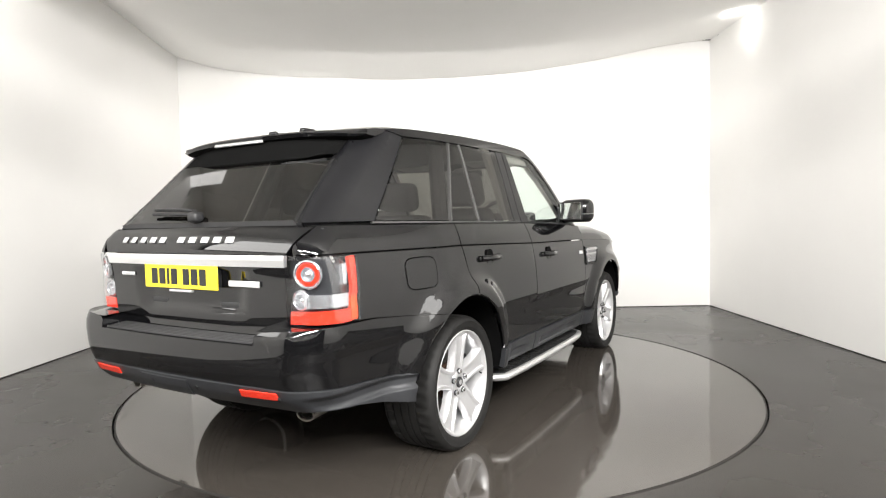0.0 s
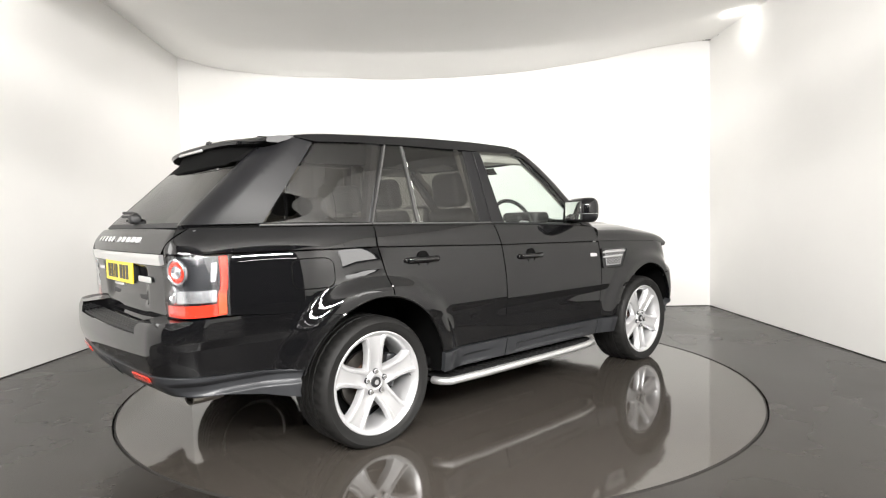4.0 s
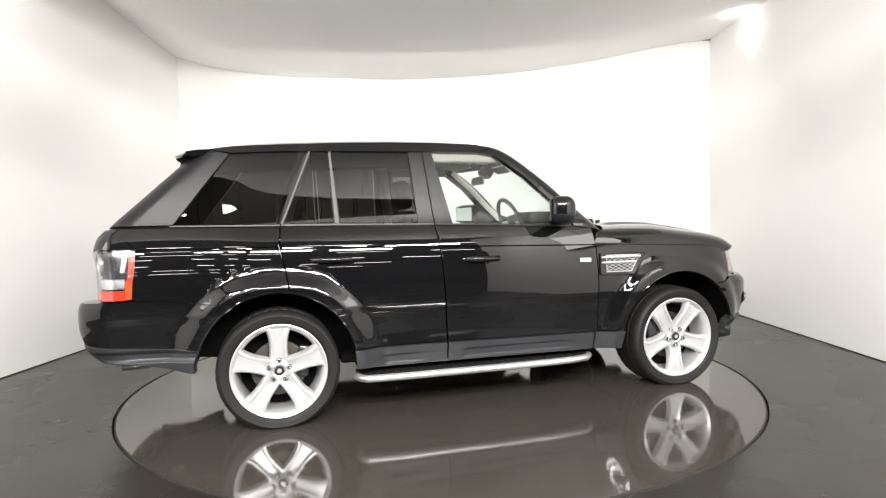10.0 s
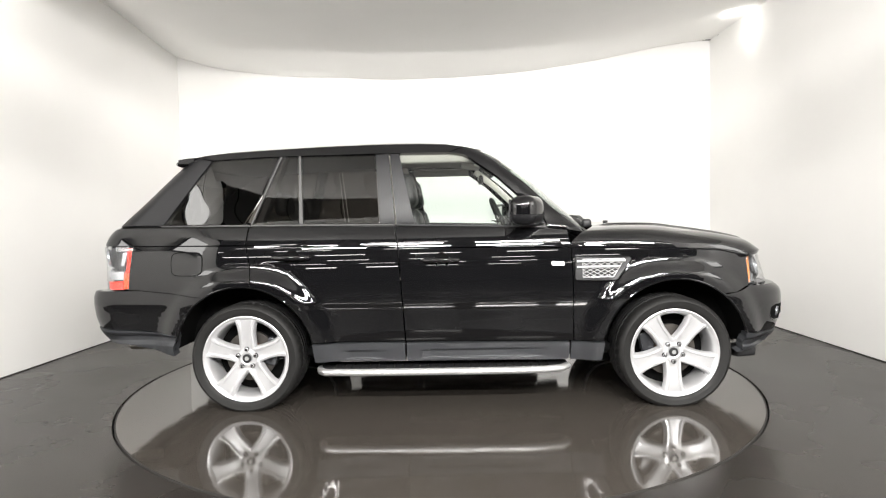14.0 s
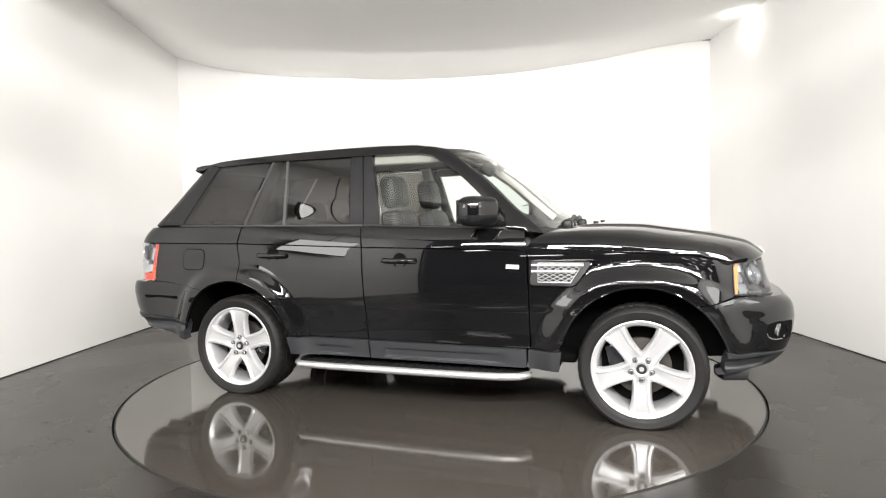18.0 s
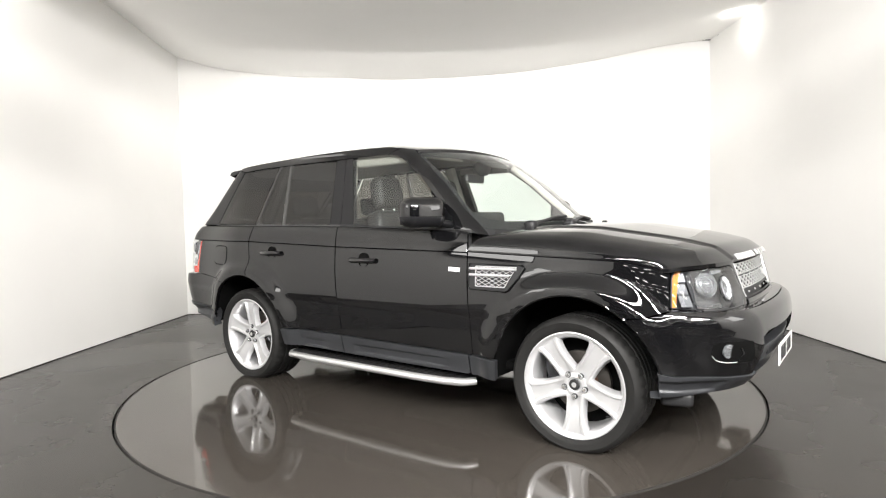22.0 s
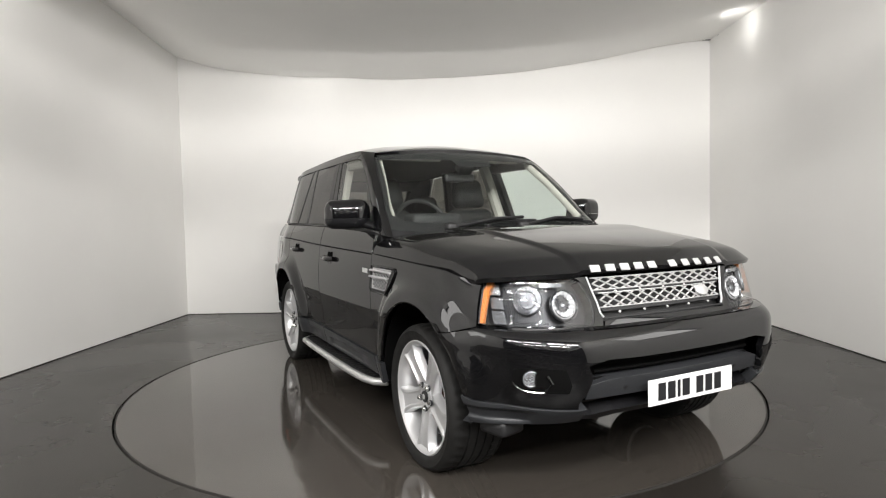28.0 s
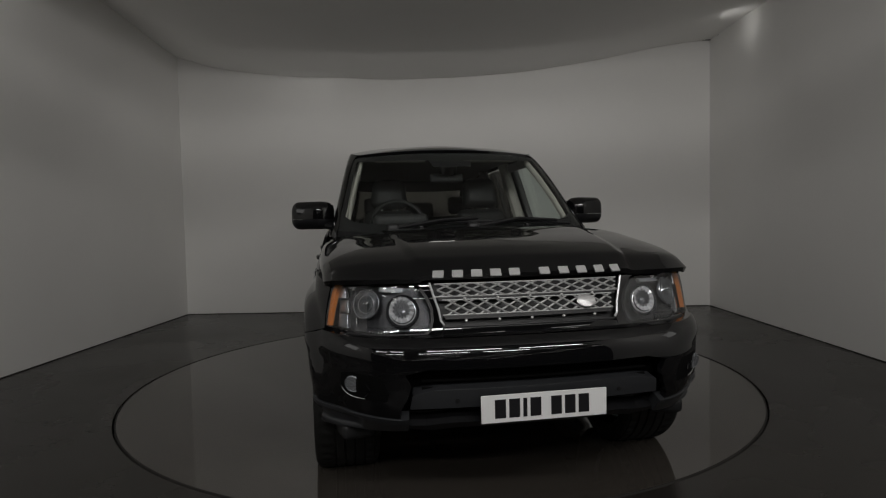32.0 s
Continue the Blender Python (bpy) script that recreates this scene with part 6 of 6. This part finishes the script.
# ---- cabin ----
def build_seat(x, y, w, parent, rest_z=1.425, top=1.19):
    seat = part("seat", rbox(0.52, w, 0.18, pose(x, y, 0.62), 0.06, 4), LEATHER, parent, "black leather seat")
    back = rbox(0.16, w, 0.70, None, 0.06, 4)
    for v in back.verts:
        v.co.y *= 1 - 0.22 * max(0, v.co.z) / 0.31
    bmesh.ops.transform(back, matrix=pose(x - 0.27, y, 0.95, 0, -14, 0), verts=back.verts)
    part("backrest", back, LEATHER, seat)
    rest = rbox(0.13, 0.29, 0.24, None, 0.055, 4)
    for v in rest.verts:
        v.co.y *= 1 - 0.15 * max(0, v.co.z) / 0.1
    bmesh.ops.transform(rest, matrix=pose(x - 0.365, y, rest_z, 0, -10, 0), verts=rest.verts)
    part("headrest", rest, LEATHER, seat)
    for d in (-0.06, 0.06):
        part("headrest_post", tube([(x - 0.345, y + d, top + 0.04), (x - 0.36, y + d, rest_z - 0.05)], 0.007, 8), CHROME, seat)
    return seat


def build_cabin():
    for y in (-0.37, 0.37):
        build_seat(0.02, y, 0.50, car)
    bench = part("rear_bench", rbox(0.50, 1.18, 0.20, pose(-0.80, 0, 0.66), 0.06, 4), LEATHER, car, "black leather rear bench")
    back = rbox(0.16, 1.18, 0.58, pose(-1.13, 0, 0.96, 0, -16, 0), 0.06, 4)
    part("backrest", back, LEATHER, bench)
    for y in (-0.40, 0.0, 0.40):
        part("headrest", rbox(0.10, 0.26, 0.17, pose(-1.23, y, 1.35 if y else 1.30, 0, -10, 0), 0.05, 4), LEATHER, bench)
    dash = rbox(0.42, 1.46, 0.28, None, 0.09, 4)
    for v in dash.verts:
        v.co.x -= 0.05 * (abs(v.co.y) / 0.73) ** 2
    bmesh.ops.transform(dash, matrix=pose(0.60, 0, 1.035), verts=dash.verts)
    dash = part("dashboard", dash, DASH, car, "dark dashboard")
    part("binnacle", rbox(0.18, 0.36, 0.09, pose(0.49, -0.37, 1.215), 0.035, 4), DASH, dash)
    part("console", rbox(0.9, 0.24, 0.42, pose(0.12, 0, 0.72), 0.05, 3), DASH, dash)
    # steering wheel on the right
    bm = bmesh.new()
    R = 0.19
    ring = [(0.0, R * math.cos(2 * math.pi * k / 40), R * math.sin(2 * math.pi * k / 40)) for k in range(41)]
    tube(ring, 0.015, 8, bm)
    m = pose(0.33, -0.37, 1.175, 0, -22, 0)
    bmesh.ops.transform(bm, matrix=m, verts=bm.verts)
    wheel = part("steering_wheel", bm, LEATHER, car, "leather steering wheel")
    part("wheel_boss", rbox(0.06, 0.16, 0.13, m @ pose(0.03, 0, -0.01), 0.03, 3), DASH, wheel)
    for a in (0, 180, 270):
        part("wheel_spoke", tube([tuple(m @ Vector((0.02, 0.05 * math.cos(radians(a)), 0.05 * math.sin(radians(a))))), tuple(m @ Vector((0, 0.185 * math.cos(radians(a)), 0.185 * math.sin(radians(a)))))], 0.014, 8), SILVER, wheel)
    part("column", tube([tuple(m @ Vector((0.03, 0, 0))), (0.52, -0.37, 1.10)], 0.045, 12), DASH, wheel)
    # inner pillars and door tops, pale and dark
    for s in (-1, 1):
        pts = [UPPER.front_at(s * -q, z) for q, z in ((0.72, 1.23), (0.70, 1.35), (0.655, 1.50), (0.61, 1.64))]
        part("inner_pillar", tube([(p.x - 0.095, p.y - s * 0.006, p.z) for p in pts], 0.012, 8, flat=2.2), CREAM, car, "pale inner windscreen pillar")
        for x0, x1 in ((-0.38, -0.46), (-1.31, -1.16)):
            pts = [UPPER.side(x0 + (x1 - x0) * k / 3, 1.21 + 0.155 * k) for k in range(4)]
            part("inner_pillar", tube([(p.x, s * (abs(p.y) - 0.085), p.z) for p in pts], 0.045, 8), CREAM if x0 > -1 else DASH, car, "inner pillar trim")
        pts = [UPPER.side(x, 1.640) for x in (-0.36, -0.2, 0.0, 0.12)]
        part("inner_rail", tube([(p.x, s * (abs(p.y) - 0.065), p.z) for p in pts], 0.022, 8, flat=1.5), LINING, car, "pale lining over the doors")
        part("door_card", rbox(1.05, 0.05, 0.62, pose(0.16, s * 0.79, 0.86), 0.02, 2), DASH, car, "dark inner door panel")
        part("door_card", rbox(0.92, 0.05, 0.32, pose(-0.85, s * 0.79, 1.030), 0.02, 2), DASH, car, "dark inner door panel")
        part("luggage_side", rbox(0.90, 0.05, 0.34, pose(-1.82, s * 0.70, 1.030), 0.02, 2), DASH, car, "dark luggage bay side")
        part("sun_visor", rbox(0.15, 0.36, 0.018, pose(0.13, s * 0.33, 1.648, 0, 10, 0), 0.008, 2), CREAM, car, "pale sun visor")
    part("cabin_floor", rbox(1.70, 1.5, 0.06, pose(0.0, 0, 0.50), 0.02), DASH, car, "dark cabin floor")
    part("luggage_floor", rbox(1.0, 1.16, 0.04, pose(-1.85, 0, 0.86), 0.01), DASH, car, "dark luggage floor")
    part("luggage_cover", rbox(0.85, 1.26, 0.02, pose(-1.75, 0, 1.13), 0.008), DASH, car, "dark luggage cover")
    part("bulkhead", rbox(0.06, 1.5, 0.6, pose(0.84, 0, 0.82), 0.01), DASH, car, "dark bulkhead")
    part("rear_view_mirror", rbox(0.035, 0.24, 0.065, pose(0.20, 0.0, 1.515), 0.02, 3), PLASTIC, car, "interior mirror")
    part("sensor_pod", rbox(0.10, 0.12, 0.09, pose(0.27, 0.0, 1.585, 0, 35), 0.03, 3), PLASTIC, car, "black sensor pod")


build_cabin()
for ob in bpy.data.objects:
    if ob.type == "MESH" and ob.data.materials and ob.data.materials[0] in (CLEAR, TINT, LENS):
        ob.visible_shadow = False


# parts lie at most two levels under the car
for ob in list(car.children_recursive):
    if ob.name.split(".")[0] in ("door_mirror", "number_plate", "side_vent", "rear_wiper", "fog_lamp", "rear_window", "bumper_skirt"):
        ob.parent = car
for ob in list(car.children_recursive):
    while ob.parent != car and ob.parent.parent != car:
        ob.parent = ob.parent.parent


# ---- what moves ----
def motions():
    """The car and the table turn together at an even pace."""
    rows_car, rows_table = [], []
    place = Matrix.Translation((CAR_X, CAR_Y, 0))
    for i in range(33):
        t = float(i)
        turn = Matrix.Rotation(-radians(START_TURN + TURN_RATE * t), 4, "Z")
        rows_car.append((t, turn @ place))
        rows_table.append((t, turn))
    walk(car, rows_car)
    walk(turntable, rows_table)


motions()
